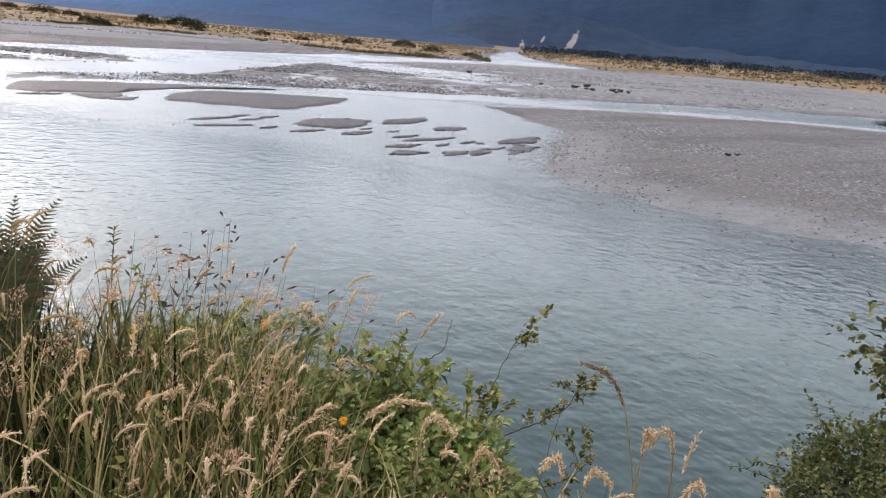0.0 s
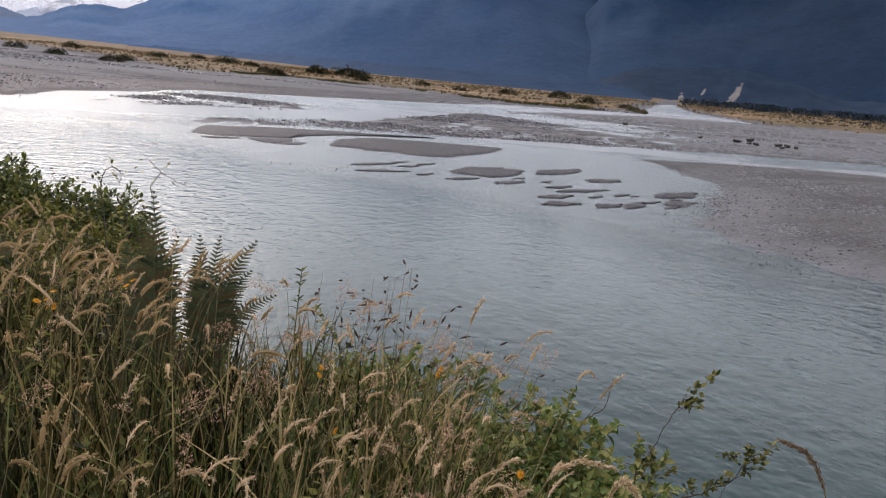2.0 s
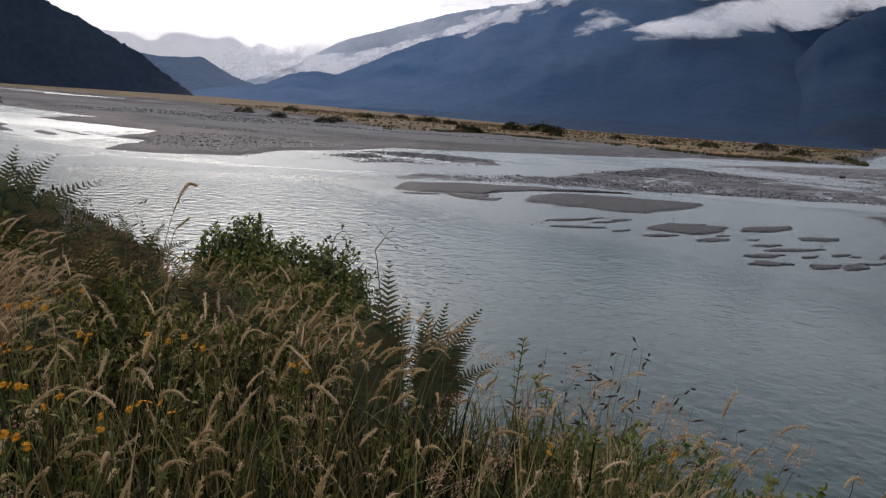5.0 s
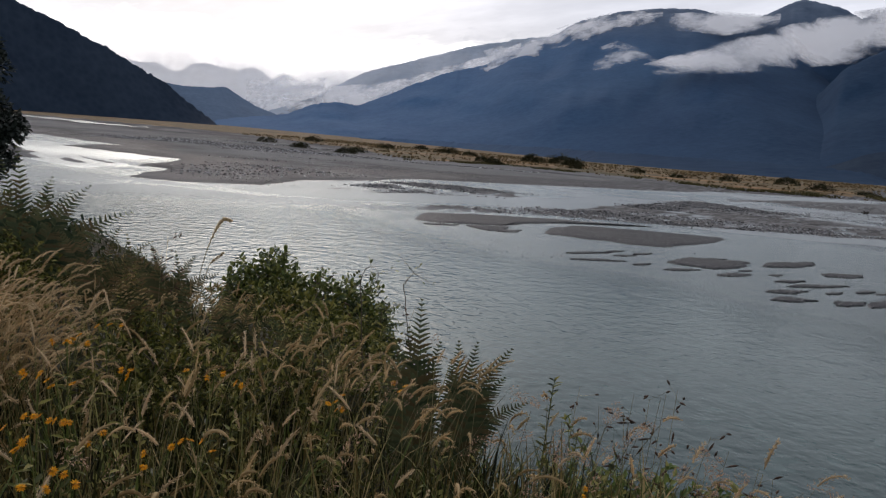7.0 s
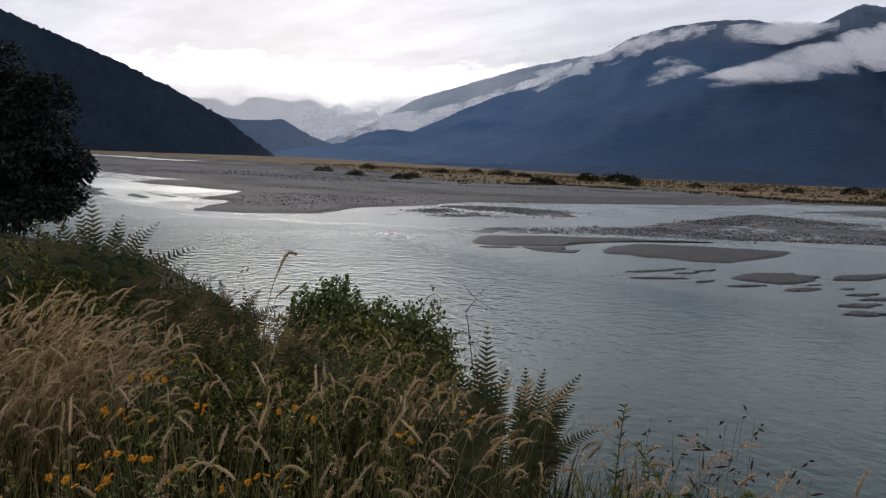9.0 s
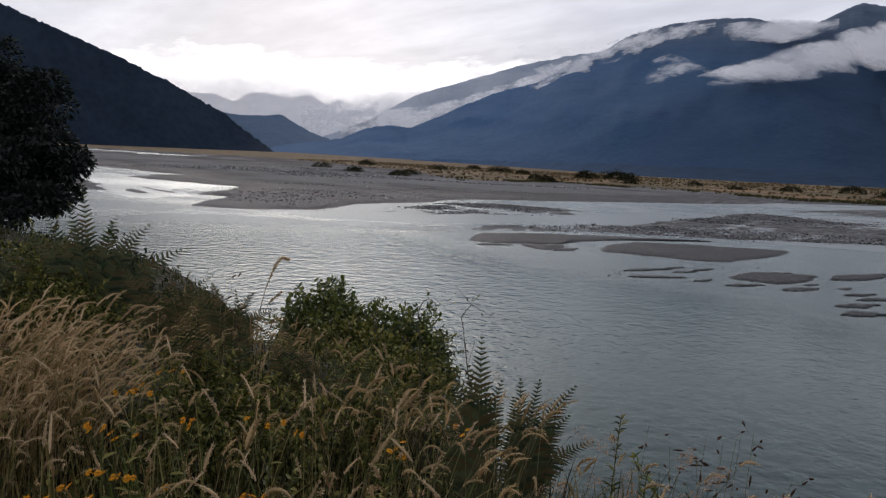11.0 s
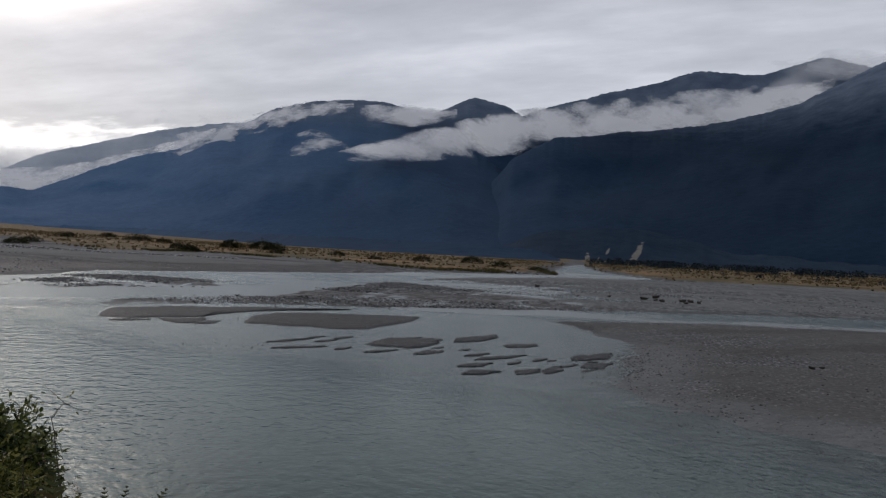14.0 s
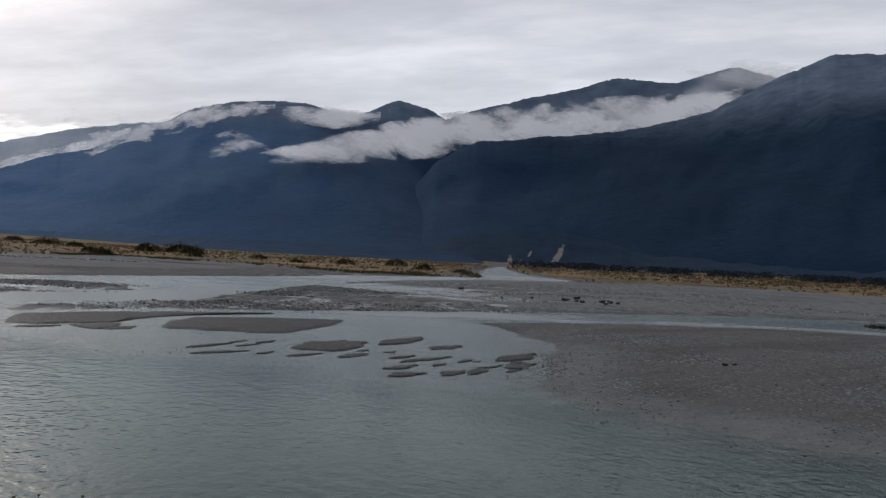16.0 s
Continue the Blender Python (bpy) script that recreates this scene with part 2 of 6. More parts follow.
def mat_mountain(name, dark, light, scale=1.0, dark_west=None, light_west=None, bare=False):
    """Bush over rock with distance haze in its colours; where two tones are given the haze thins from west to east
    along the range.
    """
    m, n = material(name)
    p = n.add("NewGeometry").outputs["Position"]
    wood = n.add("TexVoronoi", {"Vector": p, "Scale": 0.075 * scale}).outputs["Distance"]
    big = n.noise(p, 0.0028, 6, 0.6)
    mid = n.noise(p, 0.02, 6, 0.7)
    f = n.math("ADD", n.math("MULTIPLY", big, 0.55), n.math("ADD", n.math("MULTIPLY", mid, 0.35), n.math("MULTIPLY", wood, 0.15)))
    color = n.ramp(f, (0.38, dark), (0.66, light))
    # western slopes paler and bluer: thicker haze painted into the base colour
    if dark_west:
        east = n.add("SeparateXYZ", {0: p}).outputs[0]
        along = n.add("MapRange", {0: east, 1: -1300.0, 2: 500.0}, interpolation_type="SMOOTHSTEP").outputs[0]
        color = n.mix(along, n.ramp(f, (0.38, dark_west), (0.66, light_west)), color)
    # bare tops, paled and blued with height: distance haze put into their colour
    if bare:
        high = n.math("ADD", n.add("SeparateXYZ", {0: p}).outputs[2], n.math("MULTIPLY", n.math("SUBTRACT", mid, 0.5), 140.0))
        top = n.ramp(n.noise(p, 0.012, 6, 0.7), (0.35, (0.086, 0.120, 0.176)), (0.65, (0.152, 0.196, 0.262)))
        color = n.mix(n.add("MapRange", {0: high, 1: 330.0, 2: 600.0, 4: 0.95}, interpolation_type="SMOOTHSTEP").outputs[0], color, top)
    finish(n, principled(n, color, 0.95, 0.05, bump(n, n.math("ADD", mid, wood), 0.06, 10.0)))
    return m


def mat_simple(name, a, b, scale, rough=0.85, spec=0.2, relief=0.004, translucent=0.0, per_piece=True, warm=None):
    """Two tones by grain and piece by piece."""
    m, n = material(name)
    p = n.add("NewGeometry")
    f = n.noise(p.outputs["Position"], scale, 5, 0.65)
    if per_piece:
        f = n.math("ADD", n.math("MULTIPLY", f, 0.45), n.math("MULTIPLY", p.outputs["Random Per Island"], 0.55))
    stops = [(0.22, a), (0.52, b), (0.72, warm)] if warm else [(0.25, a), (0.75, b)]
    color = n.ramp(f, *stops)
    sh = principled(n, color, rough, spec, bump(n, f, 0.6, relief))
    if translucent:
        tl = n.add("BsdfTranslucent", {"Color": color})
        sh = n.add("MixShader", {0: translucent, 1: sh, 2: tl})
    finish(n, sh)
    return m


M_GROUND, M_WATER = mat_ground(), mat_water()
# Mountain tones carry the blue and paleness of distance haze in their base colours.
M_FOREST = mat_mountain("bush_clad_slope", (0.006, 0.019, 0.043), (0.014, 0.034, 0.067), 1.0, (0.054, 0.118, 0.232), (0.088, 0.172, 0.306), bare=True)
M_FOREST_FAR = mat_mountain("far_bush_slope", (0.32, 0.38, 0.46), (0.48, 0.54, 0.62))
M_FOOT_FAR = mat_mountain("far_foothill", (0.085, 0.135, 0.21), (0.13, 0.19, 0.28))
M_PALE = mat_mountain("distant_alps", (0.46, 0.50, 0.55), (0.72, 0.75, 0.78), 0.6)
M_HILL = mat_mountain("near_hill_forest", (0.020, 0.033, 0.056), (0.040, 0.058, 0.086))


# ---- plan of the ground ----
def lattice(ix, iy, seed):
    h = (ix.astype(np.int64) * 374761393 + iy.astype(np.int64) * 668265263 + seed * 974711) & 0x7FFFFFFF
    h = ((h ^ (h >> 13)) * 1274126177) & 0x7FFFFFFF
    return ((h ^ (h >> 16)) & 0xFFFF) / 65535.0


def value_noise(x, y, seed=0):
    ix, iy = np.floor(x), np.floor(y)
    fx, fy = x - ix, y - iy
    fx, fy = fx * fx * (3 - 2 * fx), fy * fy * (3 - 2 * fy)
    a, b = lattice(ix, iy, seed), lattice(ix + 1, iy, seed)
    c, d = lattice(ix, iy + 1, seed), lattice(ix + 1, iy + 1, seed)
    return (a + (b - a) * fx) * (1 - fy) + (c + (d - c) * fx) * fy


def fbm(x, y, octaves=4, seed=0, gain=0.5):
    x, y = np.asarray(x, float), np.asarray(y, float)
    total, amp, norm = 0.0, 1.0, 0.0
    for k in range(octaves):
        total = total + amp * value_noise(x * 2**k + 17.3 * k, y * 2**k - 9.1 * k, seed + k)
        norm += amp
        amp *= gain
    return total / norm - 0.5


def inside_distance(x, y, outline):
    """Metres inside an outline (minus: outside)."""
    best, odd = np.full(x.shape, 1e9), np.zeros(x.shape, bool)
    for (ax, ay), (bx, by) in zip(outline, outline[1:] + outline[:1]):
        dx, dy = bx - ax, by - ay
        k = np.clip(((x - ax) * dx + (y - ay) * dy) / (dx * dx + dy * dy), 0, 1)
        best = np.minimum(best, np.hypot(x - ax - k * dx, y - ay - k * dy))
        if ay != by:
            odd ^= ((ay > y) != (by > y)) & (x < (bx - ax) * (y - ay) / (by - ay) + ax)
    return np.where(odd, best, -best)


def step(a, b, v):
    k = np.clip((v - a) / (b - a), 0, 1)
    return k * k * (3 - 2 * k)


BANK = [(400, -90), (60, -12), (12, -2.4), (5, -0.4), (4.2, 0.6), (3.4, 2.2), (2.6, 2.75), (2.1, 2.4), (1.7, 1.5), (1.3, 1.15), (0.75, 1.5), (0.35, 2.0), (0.0, 2.45), (-0.5, 2.85), (-1.7, 3.45), (-3.9, 4.8),
        (-6.8, 6.3), (-9.5, 8.4), (-15, 12.2), (-34, 19.5), (-62, 25), (-130, 32), (-420, 40), (-420, -420), (400, -420)]
BAR = [(3.3, 61.3), (5.9, 52.2), (7.3, 47.9), (7.1, 44.3), (5.6, 37.2), (4.2, 32.6), (5.1, 29.7), (6.6, 27.9), (7.9, 25.7),
       (9.3, 24.6), (10.6, 23.4), (13.1, 22.6), (22, 19), (60, 8), (160, 20), (120, 62), (60, 62), (38.4, 67.8), (31.3, 70.2), (20.8, 68.9), (10.5, 65.8)]
MID = [(-16, 100), (-2, 90), (6, 82), (15, 79.5), (32, 87.5), (51, 91), (130, 92), (260, 120), (260, 190), (105, 190), (79, 211), (31, 196), (8, 178), (-8, 148), (-19, 119)]
PLAIN = [(9, 201), (-4, 186), (-22, 166), (-26, 146), (-41, 121), (-55, 99.5), (-53, 84), (-54, 72), (-49.5, 59.5), (-53, 54.8), (-58.7, 51.8),
         (-63, 57), (-70, 67.5), (-76, 68), (-82, 78), (-90.5, 91), (-100, 92), (-128, 98), (-140, 118), (-400, 210), (-4600, 1500), (-4600, 4600), (300, 4600), (42, 520), (24, 400), (14, 300)]
EAST = [(30, 270), (37.5, 205), (56, 190), (86, 196), (100, 180), (130, 176), (300, 190), (900, 120), (4600, 0), (4600, 4600), (290, 4600), (42, 510), (34, 400)]
FLATS = [(-128, 82), (-99, 76), (-92, 74), (-78, 68), (-75, 63), (-81, 60.5), (-88, 60), (-112, 67), (-135, 74)]
GLINT = [(-57, 50.5), (-66, 59), (-72, 68), (-82, 78), (-90, 96), (-102, 100), (-128, 108), (-175, 112), (-150, 84), (-104, 66), (-74, 52)]
# narrow channels over the upstream gravel: lines with their half widths
RUNS = [([(-260, 156), (-200, 131), (-172, 124), (-142, 113.5)], 10.0), ([(-640, 446), (-520, 396), (-393, 340)], 34.0)]
GRASS = [(9, 200), (-22, 174), (-54, 198), (-90, 216), (-98, 176), (-180, 260), (-340, 380), (-900, 560), (-4600, 1900), (-4600, 4600), (400, 4600), (24, 420), (13, 300)]

SHALLOWS = [(-33, 47), (-22, 40.5), (-15.5, 36.5), (-11.4, 35.4), (-5.0, 34), (-1.5, 31.2), (1.9, 30), (4.2, 31.3), (6.8, 38.6), (6.8, 51), (3.3, 61), (-3.5, 64), (-9.7, 63), (-20, 60), (-29, 57)]
SHOALS = [[(-45.2, 61.3), (-47.2, 69.5), (-48.6, 77.3), (-50.1, 86.6), (-45.5, 93.4), (-37, 92.2), (-32, 90.6), (-31.7, 78.9), (-35.5, 72.8), (-41.5, 66)],
          [(-34.7, 52.7), (-30.9, 58.1), (-26.6, 66.1), (-21.3, 74.5), (-18.7, 65.4), (-25.5, 57.4), (-31.3, 51.4)],
          [(-24.2, 64), (-23.7, 69), (-22, 81), (-19.8, 92.5), (-17.8, 113), (-5, 100), (5, 85), (15, 81), (8, 76), (0, 72), (-12.8, 64.3), (-19.8, 61.8)]]


def fall(x, y):
    """The river's surface, rising upstream."""
    west = step(-12, -46, np.degrees(np.arctan2(x, y)))
    return 0.0078 * np.clip((-x * 0.70 + y * 0.71) - 160, 0, 4000) * west


def line_distance(x, y, line):
    best = np.full(x.shape, 1e9)
    for (ax, ay), (bx, by) in zip(line, line[1:]):
        dx, dy = bx - ax, by - ay
        k = np.clip(((x - ax) * dx + (y - ay) * dy) / (dx * dx + dy * dy), 0, 1)
        best = np.minimum(best, np.hypot(x - ax - k * dx, y - ay - k * dy))
    return best


def ground_height(x, y):
    """Height above the river, the share of grass cover and of wet gravel at points of the plan."""
    r = np.hypot(x, y)
    jig = fbm(x * 0.22, y * 0.22, 4, 3) * np.clip(r * 0.035, 0.2, 5.0)
    jig2 = fbm(x * 1.3, y * 1.3, 3, 5) * np.clip(r * 0.012, 0.1, 1.5)
    d = np.maximum.reduce([inside_distance(x, y, o) for o in (BAR, MID, PLAIN, EAST)]) + jig * 0.6 + jig2 * 0.5
    flats = inside_distance(x, y, FLATS) + jig * 2.5
    rise = np.where(d > 0, 0.45 * (1 - np.exp(-d / 9.0)) + np.clip(d * 0.06, 0, 0.10), np.where(d > -7, d * 0.020, np.clip(-0.14 + (d + 7) * 0.06, -0.9, 0)))
    rise = np.where(d > 0, rise + 0.10 * fbm(x * 0.12, y * 0.12, 4, 8) * step(1, 6, d), rise)
    streaks = 0.30 * fbm(x * 0.10 + y * 0.02, y * 0.42 + x * 0.22, 4, 17) + 0.01
    rise = np.maximum(rise, np.where(flats > 0, np.minimum(streaks, flats * 0.03), -1))
    # a rim dappled with puddles and pebble patches
    rise = rise + 0.055 * fbm(x * 0.9, y * 0.9, 4, 19) * step(-3.5, -0.5, d) * step(5.0, 1.0, d) * step(80, 50, r)
    # thin channels braided along the middle bar
    thread = fbm(x * 0.022 + 7, y * 0.13 + 0.02 * x, 4, 91)
    thread = np.exp(-(thread / 0.055) ** 2) * step(0, 4, inside_distance(x, y, MID)) * step(175, 140, y)
    rise = rise * (1 - thread) - 0.05 * thread
    low = inside_distance(x, y, MID)
    film = -0.012 + 0.16 * fbm(x * 0.035 + 0.03 * y, y * 0.13, 4, 93) + 0.10 * fbm(x * 0.5, y * 0.3, 3, 94) + 0.07 * step(0, 30, x)
    rise = np.where(low > 0, rise + (np.minimum(rise, film) - rise) * step(150, 120, y), rise)
    # and over the bare gravel upstream
    for line, half in RUNS:
        thread = step(1.0, 0.45, line_distance(x, y, line) / half + 0.9 * fbm(x * 0.06, y * 0.06, 3, 95))
        rise = rise * (1 - thread) - 0.05 * thread
    for shoal, dry in zip(SHOALS, (-0.012, -0.020, 0.030)):
        q = inside_distance(x, y, shoal) + jig * 1.6
        lump = dry + 0.24 * fbm(x * 0.42, y * 0.26, 5, 27, 0.7)
        rise = np.maximum(rise, np.where(q > 0, np.minimum(lump, q * 0.05), -1))
    # a sheet of thin water over pale silt round the islands
    thin = inside_distance(x, y, SHALLOWS) + jig * 1.5
    rise = np.maximum(rise, np.where(thin > -3, -0.035 - 0.03 * fbm(x * 0.5, y * 0.35, 4, 29) + np.minimum(thin, 0) * 0.06, -2))
    silted = 0.85 * np.maximum(step(-2.5, 2.0, thin) * (d < 0), step(-6.0, -0.5, d) * step(4.5, 0.0, d + 4 * fbm(x * 0.35, y * 0.35, 3, 30)) * step(60, 40, r))
    silted = np.maximum(silted, step(-1, 5, inside_distance(x, y, MID)) * (0.30 + 0.45 * step(-0.12, 0.12, fbm(x * 0.04 + 0.03 * y, y * 0.11, 4, 28))))
    # upstream: a broad damp margin, then a pale washed belt
    up = inside_distance(x, y, PLAIN) + jig * 2
    west = step(-18, -40, x)
    damp = west * 0.85 * step(0, 2, up) * step(20, 10, up + 14 * fbm(x * 0.03, y * 0.03, 3, 96))
    silted = np.maximum(silted, west * 0.62 * step(14, 24, up) * step(95, 60, up + 25 * fbm(x * 0.02, y * 0.02, 3, 97)) * step(-0.10, 0.08, fbm(x * 0.02 + 0.01 * y, y * 0.05, 4, 98)))
    rise = rise + fall(x, y)
    g = inside_distance(x, y, GRASS) + jig * 2
    ge = inside_distance(x, y, EAST) + jig * 2
    grass = np.maximum(step(-3, 12, g), step(-2, 7, ge))
    rise = rise + grass * (0.5 + 0.5 * fbm(x * 0.05, y * 0.05, 4, 2))
    wet = np.where(d > 0, 0.6 - 0.6 * step(0.0, 1.6, d), step(-1.0, 0.0, d) * 0.5)
    wet = np.maximum(wet, damp)
    b = inside_distance(x, y, BANK) + fbm(x * 0.8, y * 0.8, 3, 11) * 0.7
    top = 3.33 + 0.25 * fbm(x * 0.7, y * 0.7, 3, 12) + 0.07 * np.clip(-1.0 - x, 0, 4) * step(8.5, 5.5, r) - 0.055 * np.clip(r - 5, 0, 36)
    face = step(-3.4, 0.25, b)
    z = np.where(b > -3.4, rise * (1 - face) + top * face, rise)
    grass = np.maximum(grass, step(-2.6, -1.2, b))
    return z, grass, wet * (1 - grass) * (1 - 0.7 * (silted > 0.5)), step(-3.3, -2.4, b), silted


def sheet(name, xs, ys, zs, closed, mat, attributes):
    """One mesh from rows (rings) of points."""
    rows, cols = xs.shape
    me = bpy.data.meshes.new(name)
    idx = np.arange(rows * cols).reshape(rows, cols)
    nxt = np.roll(idx, -1, 1) if closed else idx[:, 1:]
    cur = idx if closed else idx[:, :-1]
    quads = np.stack([cur[:-1], nxt[:-1], nxt[1:], cur[1:]], -1).reshape(-1, 4)
    fill_mesh(me, np.stack([xs, ys, zs], -1).reshape(-1, 3), quads)
    for key, v in attributes.items():
        me.attributes.new(key, "FLOAT", "POINT").data.foreach_set("value", np.ascontiguousarray(v, dtype=np.float32).ravel())
    me.materials.append(mat)
    return new(name, me)


def fill_mesh(me, points, faces, smooth=True):
    """Points and faces of one size, from arrays."""
    faces = np.ascontiguousarray(faces, dtype=np.int32)
    count, size = faces.shape
    me.vertices.add(len(points))
    me.vertices.foreach_set("co", np.ascontiguousarray(points, dtype=np.float32).ravel())
    me.loops.add(count * size)
    me.loops.foreach_set("vertex_index", faces.ravel())
    me.polygons.add(count)
    me.polygons.foreach_set("loop_start", np.arange(0, count * size, size, dtype=np.int32))
    me.polygons.foreach_set("use_smooth", np.full(count, smooth))
    me.update(calc_edges=True)


def make_ground_and_water():
    # compass angles: fine where the walk looks, coarse behind
    fine = np.arange(-68, 36, 0.23)
    ang = np.radians(np.r_[fine, np.arange(36, 292, 4.0)])
    near = np.linspace(0.02, 22, 70)
    far = 1 / np.linspace(1 / 22.3, 1 / 4850, 380)
    rad = np.r_[near, far]
    a, r = np.meshgrid(ang, rad)
    x, y = r * np.sin(a), r * np.cos(a)
    z, grass, wet, bank, silted = ground_height(x, y)
    ground = sheet("ground", x, y, z, True, M_GROUND, {"cover": grass, "wet": wet, "bank": bank, "silted": silted})
    tagged(ground, "grey river gravel flats, dry grassland and high grassy bank", "ground", kind="structure")
    rad = np.r_[np.linspace(3, 22, 30), 1 / np.linspace(1 / 22.5, 1 / 900, 200)]
    ang = np.radians(np.r_[np.arange(-68, 36, 0.4), np.arange(36, 292, 8.0)])
    a, r = np.meshgrid(ang, rad)
    x, y = r * np.sin(a), r * np.cos(a)
    level = fall(x, y)
    z = ground_height(x, y)[0] - level
    riffle = 0.30 * step(22, 36, r) + 0.30 * step(33, 40, r) * step(9, 3, x) + (0.35 + 0.65 * step(0.46, 0.60, fbm(x * 0.05 + 3, y * 0.10, 3, 21) + 0.5)) * step(50, 68, r)
    riffle = riffle * (1 - 0.25 * step(-56, -66, x))
    windy = 0.31 + 0.05 * step(44, 26, r)
    windy = windy + (1.0 - windy) * step(-0.33, -0.60, x / (r + 1e-6) + 0.12 * fbm(x * 0.06, y * 0.06, 3, 23))
    lively = step(-2, 8, inside_distance(x, y, GLINT) + 9 * fbm(x * 0.05, y * 0.12, 3, 25))
    windy = windy * (1 - lively) + 0.95 * lively
    riffle = np.maximum(riffle, 0.75 * lively)
    ruffled = np.interp(windy, [0.31, 0.36, 0.90], [0.20, 0.17, 0.05])
    ruffled = ruffled + (0.40 - ruffled) * np.maximum(0.85 * lively, np.maximum((0.10 + 0.32 * step(-0.40, -0.56, x / (r + 1e-6))) * step(38, 75, r), 0.25 * step(-4, 2, inside_distance(x, y, SHALLOWS))))
    water = sheet("river_water", x, y, level, True, M_WATER, {"depth": np.clip(-z, 0, 3), "riffle": riffle, "windy": windy, "ruffled": ruffled})
    tagged(water, "wide milky grey-blue braided river with wind ripples", "river", kind="structure")


make_ground_and_water()


# ---- gravel islands in the river ----
ISLANDS = []


def gravel_island(ax, ay, bx, by, width, height=0.048, outline=None):
    """A low bar between two tips, with a ragged rim, a steep downstream lip and a lumpy top."""
    length = math.hypot(bx - ax, by - ay)
    cx, cy, turn = (ax + bx) / 2, (ay + by) / 2, math.atan2(by - ay, bx - ax)
    n = 96
    th = np.linspace(0, 2 * np.pi, n, endpoint=False)
    lobes = 1 + 0.6 * fbm(np.cos(th) * 1.6 + cx, np.sin(th) * 1.6 + cy, 3, 31) + 0.34 * fbm(np.cos(th) * 6 + cx, np.sin(th) * 6 + cy, 2, 33)
    c = np.cos(th)
    rx, ry = c * length / 2 * (0.8 + 0.2 * lobes), np.sign(np.sin(th)) * (1 - np.abs(c) ** (1.05 + 1.5 * (c < 0))) * width * 0.66 * lobes
    warp = fbm(th * 0 + cx * 3, np.cos(th) * 1.8 + cy, 2, 37)
    rx = rx + 0.16 * length * fbm(np.cos(th) * 2.2 + cy, np.sin(th) * 2.2 + cx, 3, 38)
    ry = ry + 0.55 * width * warp + 0.35 * width * fbm(np.cos(th) * 3 + cx, np.sin(th) * 3 - cy, 3, 39)
    if outline:
        # a plan of its own, run through evenly and roughened
        loop = np.array(outline + outline[:1], float)
        run = np.r_[0, np.cumsum(np.hypot(*np.diff(loop, axis=0).T))]
        at = np.linspace(0, run[-1], n, endpoint=False)
        px, py = np.interp(at, run, loop[:, 0]), np.interp(at, run, loop[:, 1])
        px, py = (np.roll(px, 1) + px * 2 + np.roll(px, -1)) / 4, (np.roll(py, 1) + py * 2 + np.roll(py, -1)) / 4
        px, py = px + 0.5 * fbm(px * 1.1, py * 1.1, 3, 36), py + 0.9 * fbm(px * 0.8, py * 0.8, 3, 34)
        cx, cy, turn, length = px.mean(), py.mean(), 0.0, np.ptp(px)
        rx, ry = px - cx, py - cy
    levels = [(1.10, -0.12), (1.0, 0.006), (0.965, height * 0.62), (0.90, height * 0.80), (0.75, height), (0.5, height * 1.1), (0.25, height * 1.05), (0.02, height)]
    xs, ys, zs = [], [], []
    for k, z in levels:
        xs.append(rx * k), ys.append(ry * k)
        lump = 0.25 * height * fbm(rx * k * 1.5 + cx, ry * k * 1.5 + cy, 3, 35) * (z > 0.02)
        zs.append(np.full(n, z) + lump)
    damp = np.repeat(np.interp([k for k, _ in levels], [0.5, 0.97], [0.72, 1.0])[:, None], n, 1)
    ob = sheet("gravel_island", np.array(xs), np.array(ys), np.array(zs), True, M_GROUND, {"wet": damp})
    c, s = math.cos(turn), math.sin(turn)
    ISLANDS.append((cx, cy, rx * c - ry * s, rx * s + ry * c, height))
    ob.matrix_world = Matrix.Translation((cx, cy, 0)) @ Matrix.Rotation(turn, 4, "Z")
    size = "long" if length > 6 else "small"
    return tagged(ob, f"{size} low bar of dark wet gravel in the shallow river", "gravel bar", "gravel bars in the river", "structure")


gravel_island(0, 0, 1, 0, 1, 0.11, [(-16.5, 46.8), (-10.2, 46.8), (-9.0, 47.5), (-7.2, 54.0), (-6.9, 58.2), (-13.1, 56.2), (-16.6, 54.6), (-17.4, 51.1)])
gravel_island(0, 0, 1, 0, 1, 0.095, [(-25.1, 45.9), (-23.3, 45.6), (-20.2, 48.6), (-19.6, 52.3), (-17.8, 56.0), (-12.4, 61.2), (-19.6, 57.8), (-24.4, 54.5), (-27.3, 50.8)])
gravel_island(0, 0, 1, 0, 1, 0.07, [(-21.6, 46.1), (-19.3, 44.7), (-18.7, 46.0), (-19.5, 48.4)])
gravel_island(0, 0, 1, 0, 1, 0.085, [(-7.5, 40.4), (-6.9, 39.8), (-5.2, 39.8), (-4.1, 42.2), (-4.0, 45.0), (-7.2, 43.6)])
